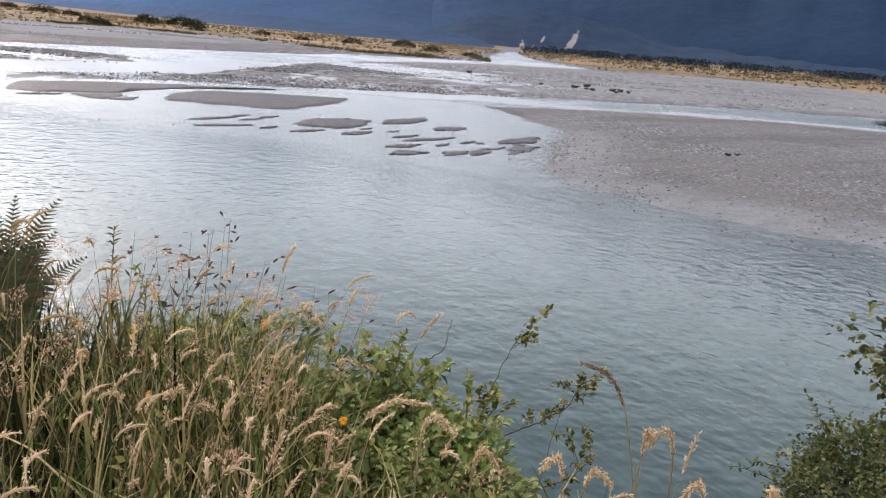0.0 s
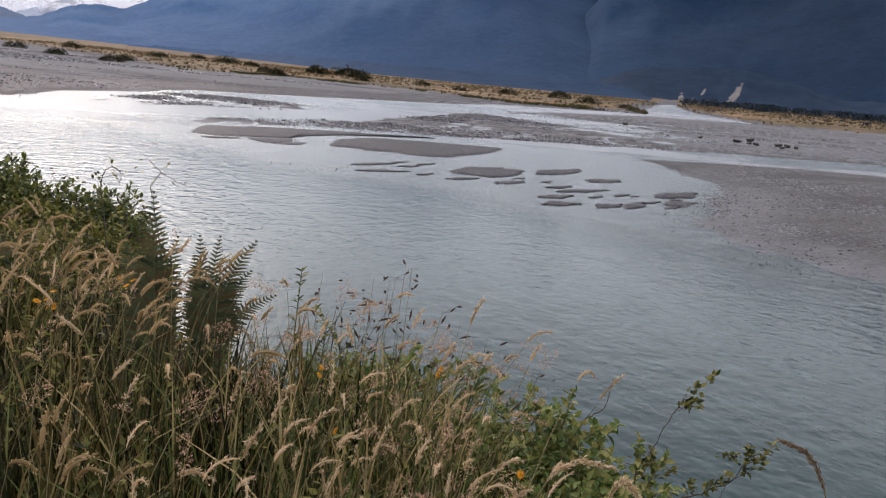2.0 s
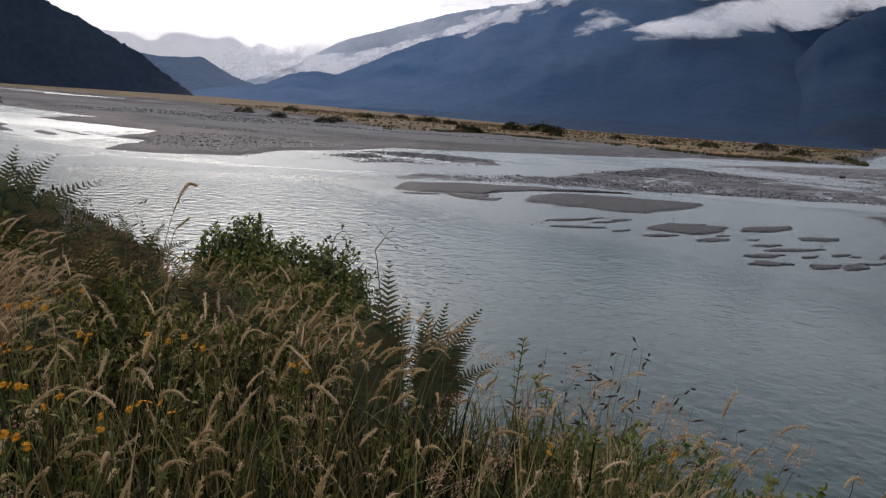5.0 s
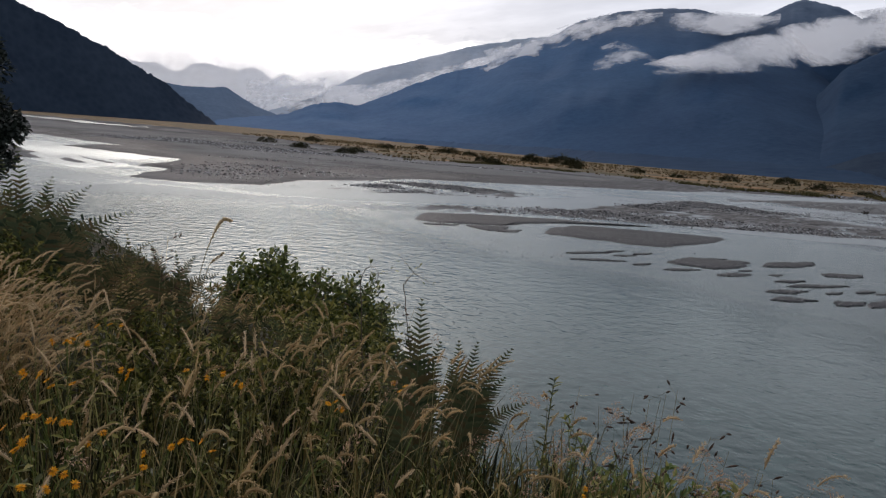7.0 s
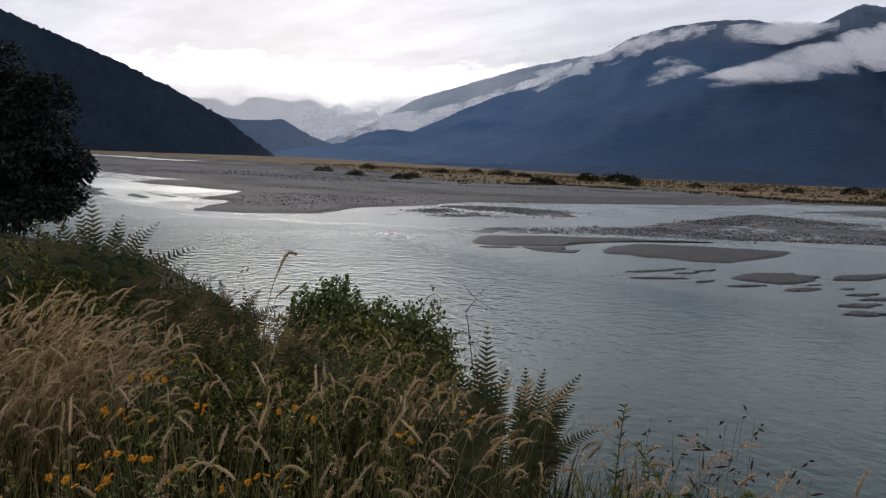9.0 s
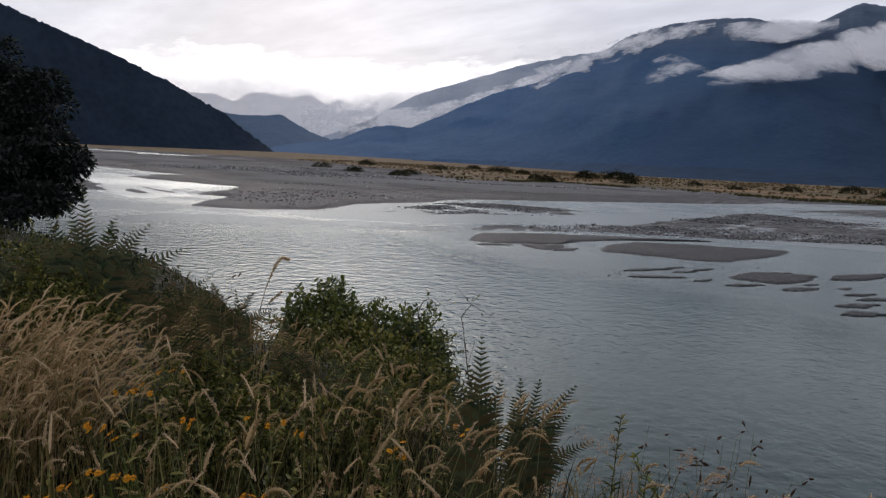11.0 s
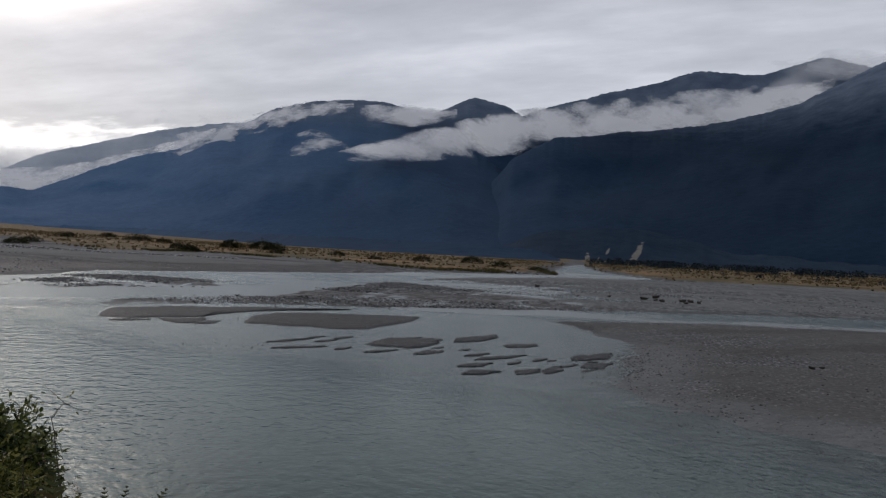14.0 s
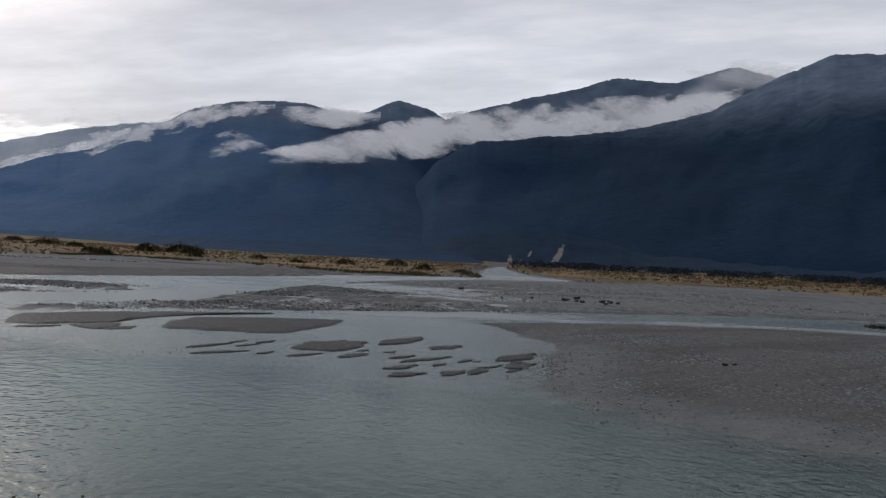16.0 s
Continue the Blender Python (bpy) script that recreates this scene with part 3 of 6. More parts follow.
for spec in ((-18.7, 44.8, -18.0, 47.0, 0.8),
             (-4.8, 37.8, -3.4, 39.8, 0.7), (-7.1, 37.3, -5.7, 39.0, 0.45), (-3.1, 43.8, -0.9, 48.8, 1.2, 0.075),
             (-0.4, 42.8, 1.5, 45.4, 1.0), (-1.7, 37.3, 0.7, 40.0, 0.5), (-2.3, 34.7, -0.9, 36.5, 0.6), (-2.0, 32.7, -0.5, 34.2, 0.8),
             (0.2, 33.6, 1.3, 35.6, 0.6), (1.5, 34.2, 2.4, 37.2, 0.65), (3.0, 39.0, 5.5, 43.1, 0.9, 0.07), (3.3, 36.8, 4.8, 39.1, 0.9),
             (-12.3, 38.8, -10.7, 41.3, 0.4), (-11.6, 36.7, -9.1, 38.6, 0.45), (-2.3, 38.3, -1.1, 39.8, 0.35), (1.0, 38.0, 1.8, 39.4, 0.35),
             (-0.2, 36.4, 0.5, 37.6, 0.3), (-8.6, 37.6, -8.0, 38.8, 0.3), (-9.6, 41.8, -8.9, 43.4, 0.3), (-23.5, 44.0, -21.8, 45.6, 0.5)):
    gravel_island(*spec)


for k in range(12):
    u, v = random.random(), random.random()
    ax, ay = -13 + 17 * u + 2.5 * v, 36.2 + 7.5 * v + 1.2 * math.sin(9 * u) - 2.6 * u
    long = 0.5 + 1.5 * random.random()
    gravel_island(ax, ay, ax + 0.62 * long, ay + 0.95 * long, 0.16 + 0.20 * random.random(), 0.022 + 0.02 * random.random())


# ---- mountains ----
def mountain(name, crest, foot, label, mat, rough=1.0, spur=1.0, seed=0, back=500.0, fine=0.13, teeth=0.10):
    """A range: crest as (compass degrees, degrees up, metres away); its foot lies at the given distances at the two ends, or at (compass, metres) one after the other."""
    az = np.array([c[0] for c in crest])
    u = np.linspace(az[0], az[-1], int((az[-1] - az[0]) / fine) + 2)
    el, far = np.interp(u, az, [c[1] for c in crest]), np.interp(u, az, [c[2] for c in crest])
    el = np.convolve(np.pad(el, 2, "edge"), np.ones(5) / 5, "valid")
    calm = 5 + far * np.tan(np.radians(el + 0.16))
    el = el + rough * (0.55 * fbm(u * 0.55, u * 0, 5, seed + 1, 0.55) + 0.20 * fbm(u * 6, u * 0, 4, seed + 5)) + teeth * fbm(u * 4.3, u * 0, 4, seed + 21, 0.75)
    top = 5 + far * np.tan(np.radians(el + 0.16))
    base = np.interp(u, [az[0], az[-1]], foot) if len(foot) == 2 else np.interp(u, foot[::2], foot[1::2])
    rows = 46
    xs, ys, zs = [], [], []
    for k in np.linspace(0, 1, rows):
        ridge = fbm(u * 0.16 + k * 0.8, np.full_like(u, k * 2.0), 3, seed + 9)
        d = base + (far - base) * k
        z = calm * (0.78 * k + 0.22 * k * k) + (top - calm) * k**5
        fold = 4 * k * (1 - k) * np.sqrt(np.clip(np.sin(np.pi * (u - u[0]) / (u[-1] - u[0])), 0, 1))
        d = d + spur * 300 * ridge * fold
        z = z + spur * top * 0.05 * fbm(u * 0.30 - k * 1.3, np.full_like(u, k * 3.4), 3, seed + 13) * fold - 6 * (k == 0)
        xs.append(d * np.sin(np.radians(u))), ys.append(d * np.cos(np.radians(u))), zs.append(z)
    d = far + back
    xs.append(d * np.sin(np.radians(u))), ys.append(d * np.cos(np.radians(u))), zs.append(top * 0.5 - 5)
    ob = sheet(name, np.array(xs), np.array(ys), np.array(zs), False, mat, {})
    return tagged(ob, label, "mountain", kind="structure")


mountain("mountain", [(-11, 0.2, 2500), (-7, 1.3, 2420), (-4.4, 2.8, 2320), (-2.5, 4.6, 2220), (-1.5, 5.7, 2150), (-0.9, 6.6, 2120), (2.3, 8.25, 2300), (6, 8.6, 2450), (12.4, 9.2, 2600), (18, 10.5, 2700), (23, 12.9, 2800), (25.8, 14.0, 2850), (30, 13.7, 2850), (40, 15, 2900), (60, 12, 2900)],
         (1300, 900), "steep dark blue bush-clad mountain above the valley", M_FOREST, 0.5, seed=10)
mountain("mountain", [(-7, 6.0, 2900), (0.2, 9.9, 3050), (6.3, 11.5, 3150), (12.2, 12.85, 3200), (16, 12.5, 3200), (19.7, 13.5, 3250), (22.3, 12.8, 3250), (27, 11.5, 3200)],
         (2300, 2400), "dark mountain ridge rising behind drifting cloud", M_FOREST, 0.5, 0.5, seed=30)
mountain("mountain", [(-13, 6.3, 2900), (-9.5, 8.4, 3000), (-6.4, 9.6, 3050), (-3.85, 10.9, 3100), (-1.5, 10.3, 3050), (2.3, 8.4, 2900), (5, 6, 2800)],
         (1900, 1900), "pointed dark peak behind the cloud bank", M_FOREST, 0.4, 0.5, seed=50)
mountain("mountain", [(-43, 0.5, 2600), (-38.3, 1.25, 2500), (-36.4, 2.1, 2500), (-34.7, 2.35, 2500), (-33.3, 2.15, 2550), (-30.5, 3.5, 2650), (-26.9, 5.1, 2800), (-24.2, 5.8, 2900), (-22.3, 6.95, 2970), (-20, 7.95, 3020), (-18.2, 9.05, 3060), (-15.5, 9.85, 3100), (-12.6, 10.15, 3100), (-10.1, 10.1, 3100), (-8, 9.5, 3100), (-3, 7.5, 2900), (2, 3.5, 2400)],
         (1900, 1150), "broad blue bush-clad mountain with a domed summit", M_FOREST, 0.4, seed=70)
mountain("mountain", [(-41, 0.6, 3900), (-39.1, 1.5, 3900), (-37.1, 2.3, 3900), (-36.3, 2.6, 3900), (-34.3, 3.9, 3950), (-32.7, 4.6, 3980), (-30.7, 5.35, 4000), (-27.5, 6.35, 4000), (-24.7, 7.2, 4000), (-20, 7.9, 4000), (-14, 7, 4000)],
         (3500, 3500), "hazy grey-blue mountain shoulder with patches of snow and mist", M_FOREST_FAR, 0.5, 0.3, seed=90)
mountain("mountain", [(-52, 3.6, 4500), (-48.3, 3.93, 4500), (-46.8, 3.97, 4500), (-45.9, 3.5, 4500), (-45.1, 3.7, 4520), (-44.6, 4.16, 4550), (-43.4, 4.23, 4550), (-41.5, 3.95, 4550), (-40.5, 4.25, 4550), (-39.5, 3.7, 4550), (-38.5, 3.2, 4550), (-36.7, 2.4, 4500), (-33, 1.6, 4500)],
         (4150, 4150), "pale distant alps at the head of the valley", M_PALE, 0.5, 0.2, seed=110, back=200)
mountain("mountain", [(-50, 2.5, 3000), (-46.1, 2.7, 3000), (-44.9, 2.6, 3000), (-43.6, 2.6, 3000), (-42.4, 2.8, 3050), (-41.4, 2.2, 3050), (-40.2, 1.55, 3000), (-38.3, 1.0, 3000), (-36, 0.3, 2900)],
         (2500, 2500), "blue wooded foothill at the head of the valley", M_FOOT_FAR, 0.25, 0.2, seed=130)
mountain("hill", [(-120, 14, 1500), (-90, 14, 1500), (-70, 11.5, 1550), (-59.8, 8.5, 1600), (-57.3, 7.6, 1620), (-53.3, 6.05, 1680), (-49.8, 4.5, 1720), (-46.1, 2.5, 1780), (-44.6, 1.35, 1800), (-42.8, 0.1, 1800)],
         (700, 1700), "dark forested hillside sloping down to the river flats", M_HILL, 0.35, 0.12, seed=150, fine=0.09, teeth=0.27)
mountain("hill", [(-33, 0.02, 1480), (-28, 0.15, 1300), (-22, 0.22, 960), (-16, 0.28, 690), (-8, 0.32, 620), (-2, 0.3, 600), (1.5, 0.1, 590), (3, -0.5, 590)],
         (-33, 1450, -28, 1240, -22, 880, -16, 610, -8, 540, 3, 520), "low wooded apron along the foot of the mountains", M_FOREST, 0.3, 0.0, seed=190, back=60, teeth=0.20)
# plain hills that close the valley behind
mountain("hill", [(60, 12, 2900), (100, 10, 2600), (150, 11, 2500), (200, 12, 2200), (240, 14, 1500)],
         (900, 700), "wooded hills closing the valley", M_HILL, 0.35, 0.6, seed=170, fine=0.8)


def mat_foothill():
    """Low bush-clad spur with pale slips where the slope has fallen away."""
    m, n = material("foothill_with_slips")
    p = n.add("NewGeometry").outputs["Position"]
    scar = n.add("Attribute", attribute_name="scar").outputs["Fac"]
    bush_tone = n.ramp(n.noise(p, 0.03, 6, 0.7), (0.35, (0.010, 0.026, 0.056)), (0.7, (0.021, 0.045, 0.078)))
    ragged = n.math("ADD", scar, n.math("MULTIPLY", n.math("SUBTRACT", n.noise(p, 0.10, 5, 0.7), 0.5), 1.7))
    color = n.mix(n.ramp(ragged, (0.40, 0.0), (0.55, 1.0)), bush_tone, n.ramp(n.noise(p, 0.2, 4, 0.6), (0.3, (0.17, 0.16, 0.145)), (0.7, (0.29, 0.275, 0.25))))
    finish(n, principled(n, color, 0.95, 0.1, bump(n, n.noise(p, 0.1, 5, 0.7), 0.3, 8.0)))
    return m


def foothill():
    u = np.linspace(-4, 34, 900)
    k = np.linspace(0, 1, 40)
    az, up = np.meshgrid(u, k)
    top = 1.7 * np.exp(-((u - 6.5) / 8.0) ** 2) + 0.35 + 0.8 * fbm(u * 0.40, u * 0, 3, 77)
    el = up * (np.maximum(top, 0.1) * step(-4, 2, u) + 0.02)[None]
    d = 930 + 160 * up
    z = 5 + d * np.tan(np.radians(el)) - 9 * (1 - up)
    scar = np.zeros_like(az)
    # slips: compass, height in degrees, half width, half height, slant
    for a0, e0, w, h, slant in ((8.25, 0.62, 0.25, 0.70, 0.55), (4.9, 0.08, 0.19, 0.48, 0.0), (6.3, 0.78, 0.10, 0.22, 0.6), (5.6, 0.2, 0.09, 0.2, 0.5), (11.5, 0.15, 0.4, 0.09, 0.0), (13.6, 0.1, 0.5, 0.08, 0)):
        q = np.hypot((az - a0 - slant * (el - e0)) / w, (el - e0) / h)
        scar = np.maximum(scar, np.clip(1.25 - q * 0.8, 0, 1))
    ob = sheet("hill", d * np.sin(np.radians(az)), d * np.cos(np.radians(az)), z, False, mat_foothill(), {"scar": scar})
    tagged(ob, "low bush-clad spur with pale slips at the mountain foot", "hill", kind="structure")


foothill()


# ---- plants: materials ----
M_HEAD_BROWN = mat_simple("brown_seed_head", (0.17, 0.12, 0.075), (0.40, 0.30, 0.19), 9.0, 0.85, 0.15, 0.001, 0.2)
M_STALK = mat_simple("dry_grass_stalk", (0.09, 0.082, 0.033), (0.46, 0.38, 0.20), 6.0, 0.7, 0.25, 0.001, 0.15)
M_HEAD = mat_simple("grass_seed_head", (0.46, 0.335, 0.18), (0.86, 0.70, 0.46), 9.0, 0.85, 0.15, 0.001, 0.38)
M_HEAD_PINK = mat_simple("pinkish_seed_head", (0.42, 0.26, 0.16), (0.76, 0.53, 0.36), 9.0, 0.85, 0.15, 0.001, 0.38)
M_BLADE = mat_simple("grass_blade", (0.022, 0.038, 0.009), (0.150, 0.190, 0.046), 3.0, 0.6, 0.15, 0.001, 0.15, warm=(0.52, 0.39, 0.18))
# the same blades in a darker green, with the growth's shade in the colour
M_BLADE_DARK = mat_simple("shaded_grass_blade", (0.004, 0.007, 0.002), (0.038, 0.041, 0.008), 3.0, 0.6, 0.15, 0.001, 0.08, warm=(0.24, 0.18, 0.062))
M_CULM = mat_simple("green_gold_stem", (0.18, 0.18, 0.05), (0.46, 0.41, 0.16), 6.0, 0.6, 0.25, 0.001, 0.15)
M_HEAD_TAN = mat_simple("tan_seed_head", (0.34, 0.24, 0.105), (0.76, 0.59, 0.33), 9.0, 0.85, 0.15, 0.001, 0.38)
M_HEAD_TAWNY = mat_simple("tawny_seed_head", (0.44, 0.32, 0.16), (0.84, 0.68, 0.43), 9.0, 0.85, 0.15, 0.001, 0.38)
M_TAWNY = mat_simple("tawny_grass", (0.24, 0.165, 0.070), (0.62, 0.455, 0.225), 6.0, 0.75, 0.15, 0.001, 0.25)
M_LEAF = mat_simple("green_leaf", (0.014, 0.024, 0.005), (0.120, 0.132, 0.024), 4.0, 0.55, 0.2, 0.001, 0.22, warm=(0.31, 0.28, 0.075))
M_LEAF_BUSH = mat_simple("glossy_dark_leaf", (0.020, 0.036, 0.008), (0.120, 0.158, 0.032), 4.0, 0.42, 0.4, 0.001, 0.24, warm=(0.26, 0.27, 0.065))
M_BRAMBLE = mat_simple("bramble_leaf", (0.062, 0.108, 0.026), (0.205, 0.270, 0.070), 4.0, 0.5, 0.25, 0.001, 0.25, warm=(0.34, 0.32, 0.10))
M_SCRUB = mat_simple("scrub_leaf", (0.022, 0.038, 0.012), (0.095, 0.125, 0.036), 4.0, 0.5, 0.25, 0.001, 0.22, warm=(0.22, 0.21, 0.065))
M_LEAF_DARK = mat_simple("dark_leaf", (0.016, 0.030, 0.012), (0.055, 0.082, 0.028), 4.0, 0.55, 0.25, 0.001, 0.20)
M_FERN = mat_simple("fern_green", (0.038, 0.058, 0.028), (0.145, 0.168, 0.078), 5.0, 0.65, 0.2, 0.001, 0.15, warm=(0.13, 0.10, 0.045))
M_FERN_BROWN = mat_simple("browning_fern", (0.034, 0.044, 0.018), (0.110, 0.112, 0.046), 5.0, 0.65, 0.2, 0.001, 0.18, warm=(0.18, 0.125, 0.06))
M_BARK = mat_simple("twig_bark", (0.060, 0.045, 0.034), (0.16, 0.13, 0.10), 30.0, 0.9, 0.15, 0.002)
M_BARK_PALE = mat_simple("pale_twig", (0.22, 0.19, 0.15), (0.38, 0.33, 0.27), 30.0, 0.85, 0.15, 0.002)
M_POD = mat_simple("dark_seed_pod", (0.035, 0.022, 0.016), (0.11, 0.065, 0.04), 20.0, 0.8, 0.2, 0.001)
M_YELLOW = mat_simple("yellow_petal", (0.74, 0.31, 0.008), (0.88, 0.44, 0.015), 20.0, 0.6, 0.2, 0.0005, 0.25)
M_AMBER = mat_simple("amber_flower_eye", (0.30, 0.14, 0.01), (0.45, 0.24, 0.02), 60.0, 0.8, 0.1, 0.001)
M_TREE = mat_simple("tree_foliage", (0.034, 0.042, 0.036), (0.062, 0.074, 0.058), 1.0, 0.7, 0.2, 0.002)
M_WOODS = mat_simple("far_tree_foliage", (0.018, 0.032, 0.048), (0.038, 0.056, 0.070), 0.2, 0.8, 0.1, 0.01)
M_SHRUB = mat_simple("scrub_foliage", (0.022, 0.026, 0.012), (0.075, 0.072, 0.030), 0.5, 0.8, 0.15, 0.01)
M_TUSSOCK = mat_simple("tussock_grass", (0.10, 0.083, 0.042), (0.33, 0.24, 0.135), 0.4, 0.9, 0.1, 0.01, 0.35)
M_RANK = mat_simple("rank_grass", (0.022, 0.030, 0.010), (0.085, 0.085, 0.030), 1.5, 0.7, 0.1, 0.002, 0.15)
M_RUSH = mat_simple("olive_rush", (0.055, 0.055, 0.022), (0.16, 0.14, 0.060), 0.4, 0.9, 0.1, 0.01, 0.2)
M_STONE = mat_simple("river_stone", (0.046, 0.047, 0.048), (0.185, 0.188, 0.186), 8.0, 0.85, 0.12, 0.004, warm=(0.28, 0.272, 0.26))
M_STONE_PALE = mat_simple("pale_river_stone", (0.20, 0.213, 0.216), (0.39, 0.405, 0.41), 8.0, 0.85, 0.12, 0.004, warm=(0.54, 0.55, 0.55))
M_STONE_WET = mat_simple("wet_river_stone", (0.028, 0.028, 0.029), (0.075, 0.074, 0.072), 8.0, 0.45, 0.3, 0.004)
M_DRIFT = mat_simple("weathered_driftwood", (0.030, 0.026, 0.022), (0.085, 0.075, 0.065), 6.0, 0.9, 0.15, 0.01)
rng = np.random.default_rng(7)


class Soup:
    """Triangles gathered for one mesh."""

    def __init__(self):
        self.points, self.tris, self.count = [], [], 0

    def add(self, points, tris):
        points = np.asarray(points, float).reshape(-1, 3)
        self.points.append(points)
        self.tris.append(np.asarray(tris, np.int64).reshape(-1, 3) + self.count)
        self.count += len(points)

    def tubes(self, paths, radii, sides=3):
        """paths (n, k, 3), radii (n, k) or (k,)."""
        n, k, _ = paths.shape
        radii = np.broadcast_to(radii, (n, k))
        a = np.linspace(0, 2 * np.pi, sides, endpoint=False)
        tan = np.gradient(paths, axis=1)
        tan /= np.linalg.norm(tan, axis=2, keepdims=True) + 1e-9
        ref = np.where(np.abs(tan[..., 2:3]) > 0.9, np.array([1.0, 0, 0]), np.array([0, 0, 1.0]))
        e1 = np.cross(tan, ref)
        e1 /= np.linalg.norm(e1, axis=2, keepdims=True) + 1e-9
        e2 = np.cross(tan, e1)
        ring = (np.cos(a)[:, None] * e1[:, :, None] + np.sin(a)[:, None] * e2[:, :, None]) * radii[:, :, None, None]
        v = paths[:, :, None] + ring
        idx = np.arange(n * k * sides).reshape(n, k, sides)
        nx = np.roll(idx, -1, 2)
        q = np.stack([idx[:, :-1], nx[:, :-1], nx[:, 1:], idx[:, 1:]], -1).reshape(-1, 4)
        self.add(v, np.r_[q[:, [0, 1, 2]], q[:, [0, 2, 3]]])

    def ribbons(self, paths, widths, side):
        """Flat blades along paths (n, k, 3), widths (n, k), side (n, 3)."""
        n, k, _ = paths.shape
        off = side[:, None] * np.broadcast_to(widths, (n, k))[..., None] / 2
        v = np.stack([paths - off, paths + off], 2)
        idx = np.arange(n * k * 2).reshape(n, k, 2)
        q = np.stack([idx[:, :-1, 0], idx[:, :-1, 1], idx[:, 1:, 1], idx[:, 1:, 0]], -1).reshape(-1, 4)
        self.add(v, np.r_[q[:, [0, 1, 2]], q[:, [0, 2, 3]]])

    def leaves(self, at, way, length, width, fold=0.25, droop=0.15):
        """Pointed leaves folded along the midrib: six triangles each."""
        n = len(at)
        way = way / (np.linalg.norm(way, axis=1, keepdims=True) + 1e-9)
        side = np.cross(way, np.array([0, 0, 1.0]) + 0.35 * rng.normal(size=(n, 3)))
        side /= np.linalg.norm(side, axis=1, keepdims=True) + 1e-9
        up = np.cross(side, way)
        l, w = np.broadcast_to(length, n)[:, None], np.broadcast_to(width, n)[:, None]
        mid1 = at + way * l * 0.32
        mid2 = at + way * l * 0.70 - up * l * droop * 0.4
        tip = at + way * l - up * l * droop
        rise = up * w * fold
        v = np.stack([at, mid1 - side * w * 0.5 + rise, mid1, mid1 + side * w * 0.5 + rise,
                      mid2 - side * w * 0.36 + rise, mid2, mid2 + side * w * 0.36 + rise, tip], 1)
        f = np.array([[0, 2, 1], [0, 3, 2], [1, 2, 5], [1, 5, 4], [2, 3, 6], [2, 6, 5], [4, 5, 7], [5, 6, 7]])
        self.add(v, (np.arange(n)[:, None, None] * 8 + f[None]))

    def kites(self, at, way, length, width, fold=0.2):
        """Small leaves of two triangles, folded along the midrib."""
        n = len(at)
        way = way / (np.linalg.norm(way, axis=1, keepdims=True) + 1e-9)
        side = np.cross(way, np.array([0, 0, 1.0]) + 0.4 * rng.normal(size=(n, 3)))
        side /= np.linalg.norm(side, axis=1, keepdims=True) + 1e-9
        up = np.cross(side, way)
        l, w = np.broadcast_to(length, n)[:, None], np.broadcast_to(width, n)[:, None]
        v = np.stack([at, at + way * l * 0.42 - side * w * 0.5 + up * w * fold, at + way * l, at + way * l * 0.42 + side * w * 0.5 + up * w * fold], 1)
        self.add(v, (np.arange(n)[:, None, None] * 4 + np.array([[0, 2, 1], [0, 3, 2]])[None]))

    def slivers(self, at, way, length, width):
        """Thin diamonds, two triangles each."""
        n = len(at)
        way = way / (np.linalg.norm(way, axis=1, keepdims=True) + 1e-9)
        side = np.cross(way, rng.normal(size=(n, 3)))
        side /= np.linalg.norm(side, axis=1, keepdims=True) + 1e-9
        l, w = np.broadcast_to(length, n)[:, None], np.broadcast_to(width, n)[:, None]
        v = np.stack([at, at + way * l * 0.45 - side * w * 0.5, at + way * l, at + way * l * 0.45 + side * w * 0.5], 1)
        self.add(v, (np.arange(n)[:, None, None] * 4 + np.array([[0, 1, 2], [0, 2, 3]])[None]))

    def mesh_tagged(self, name, mat, label):
        return tagged(self.mesh(name, mat, smooth=False), label, "grass", kind="stuff")

    def mesh(self, name, mat, parent=None, smooth=True):
        me = bpy.data.meshes.new(name)
        fill_mesh(me, np.concatenate(self.points), np.concatenate(self.tris), smooth)
        me.materials.append(mat)
        ob = new(name, me)
        if parent:
            ob.parent = parent
        return ob


def thing(name, place, label, category, group=""):
    ob = new(name)
    ob.empty_display_size = 0.1
    ob.location = place
    return tagged(ob, label, category, group)


def height_at(x, y):
    return ground_height(np.atleast_1d(np.asarray(x, float)), np.atleast_1d(np.asarray(y, float)))[0]


def scatter(count, keep, box):
    """Random plan points in a box for which keep(x, y) gives a chance above a throw."""
    x, y = rng.uniform(box[0], box[1], count), rng.uniform(box[2], box[3], count)
    ok = keep(x, y) > rng.random(count)
    return x[ok], y[ok]


def unit(a):
    return np.stack([np.cos(a), np.sin(a), 0 * a], -1)


# ---- tall grass on the bank ----
def fan(count, near, far, keep):
    """Plan points spread evenly over angle and distance, thinning out with distance."""
    a, r = np.radians(rng.uniform(-84, 48, count)), rng.uniform(near, far, count)
    x, y = r * np.sin(a), r * np.cos(a)
    ok = keep(x, y, r) > rng.random(count)
    return x[ok], y[ok]


UP = np.array([0, 0, 1.0])


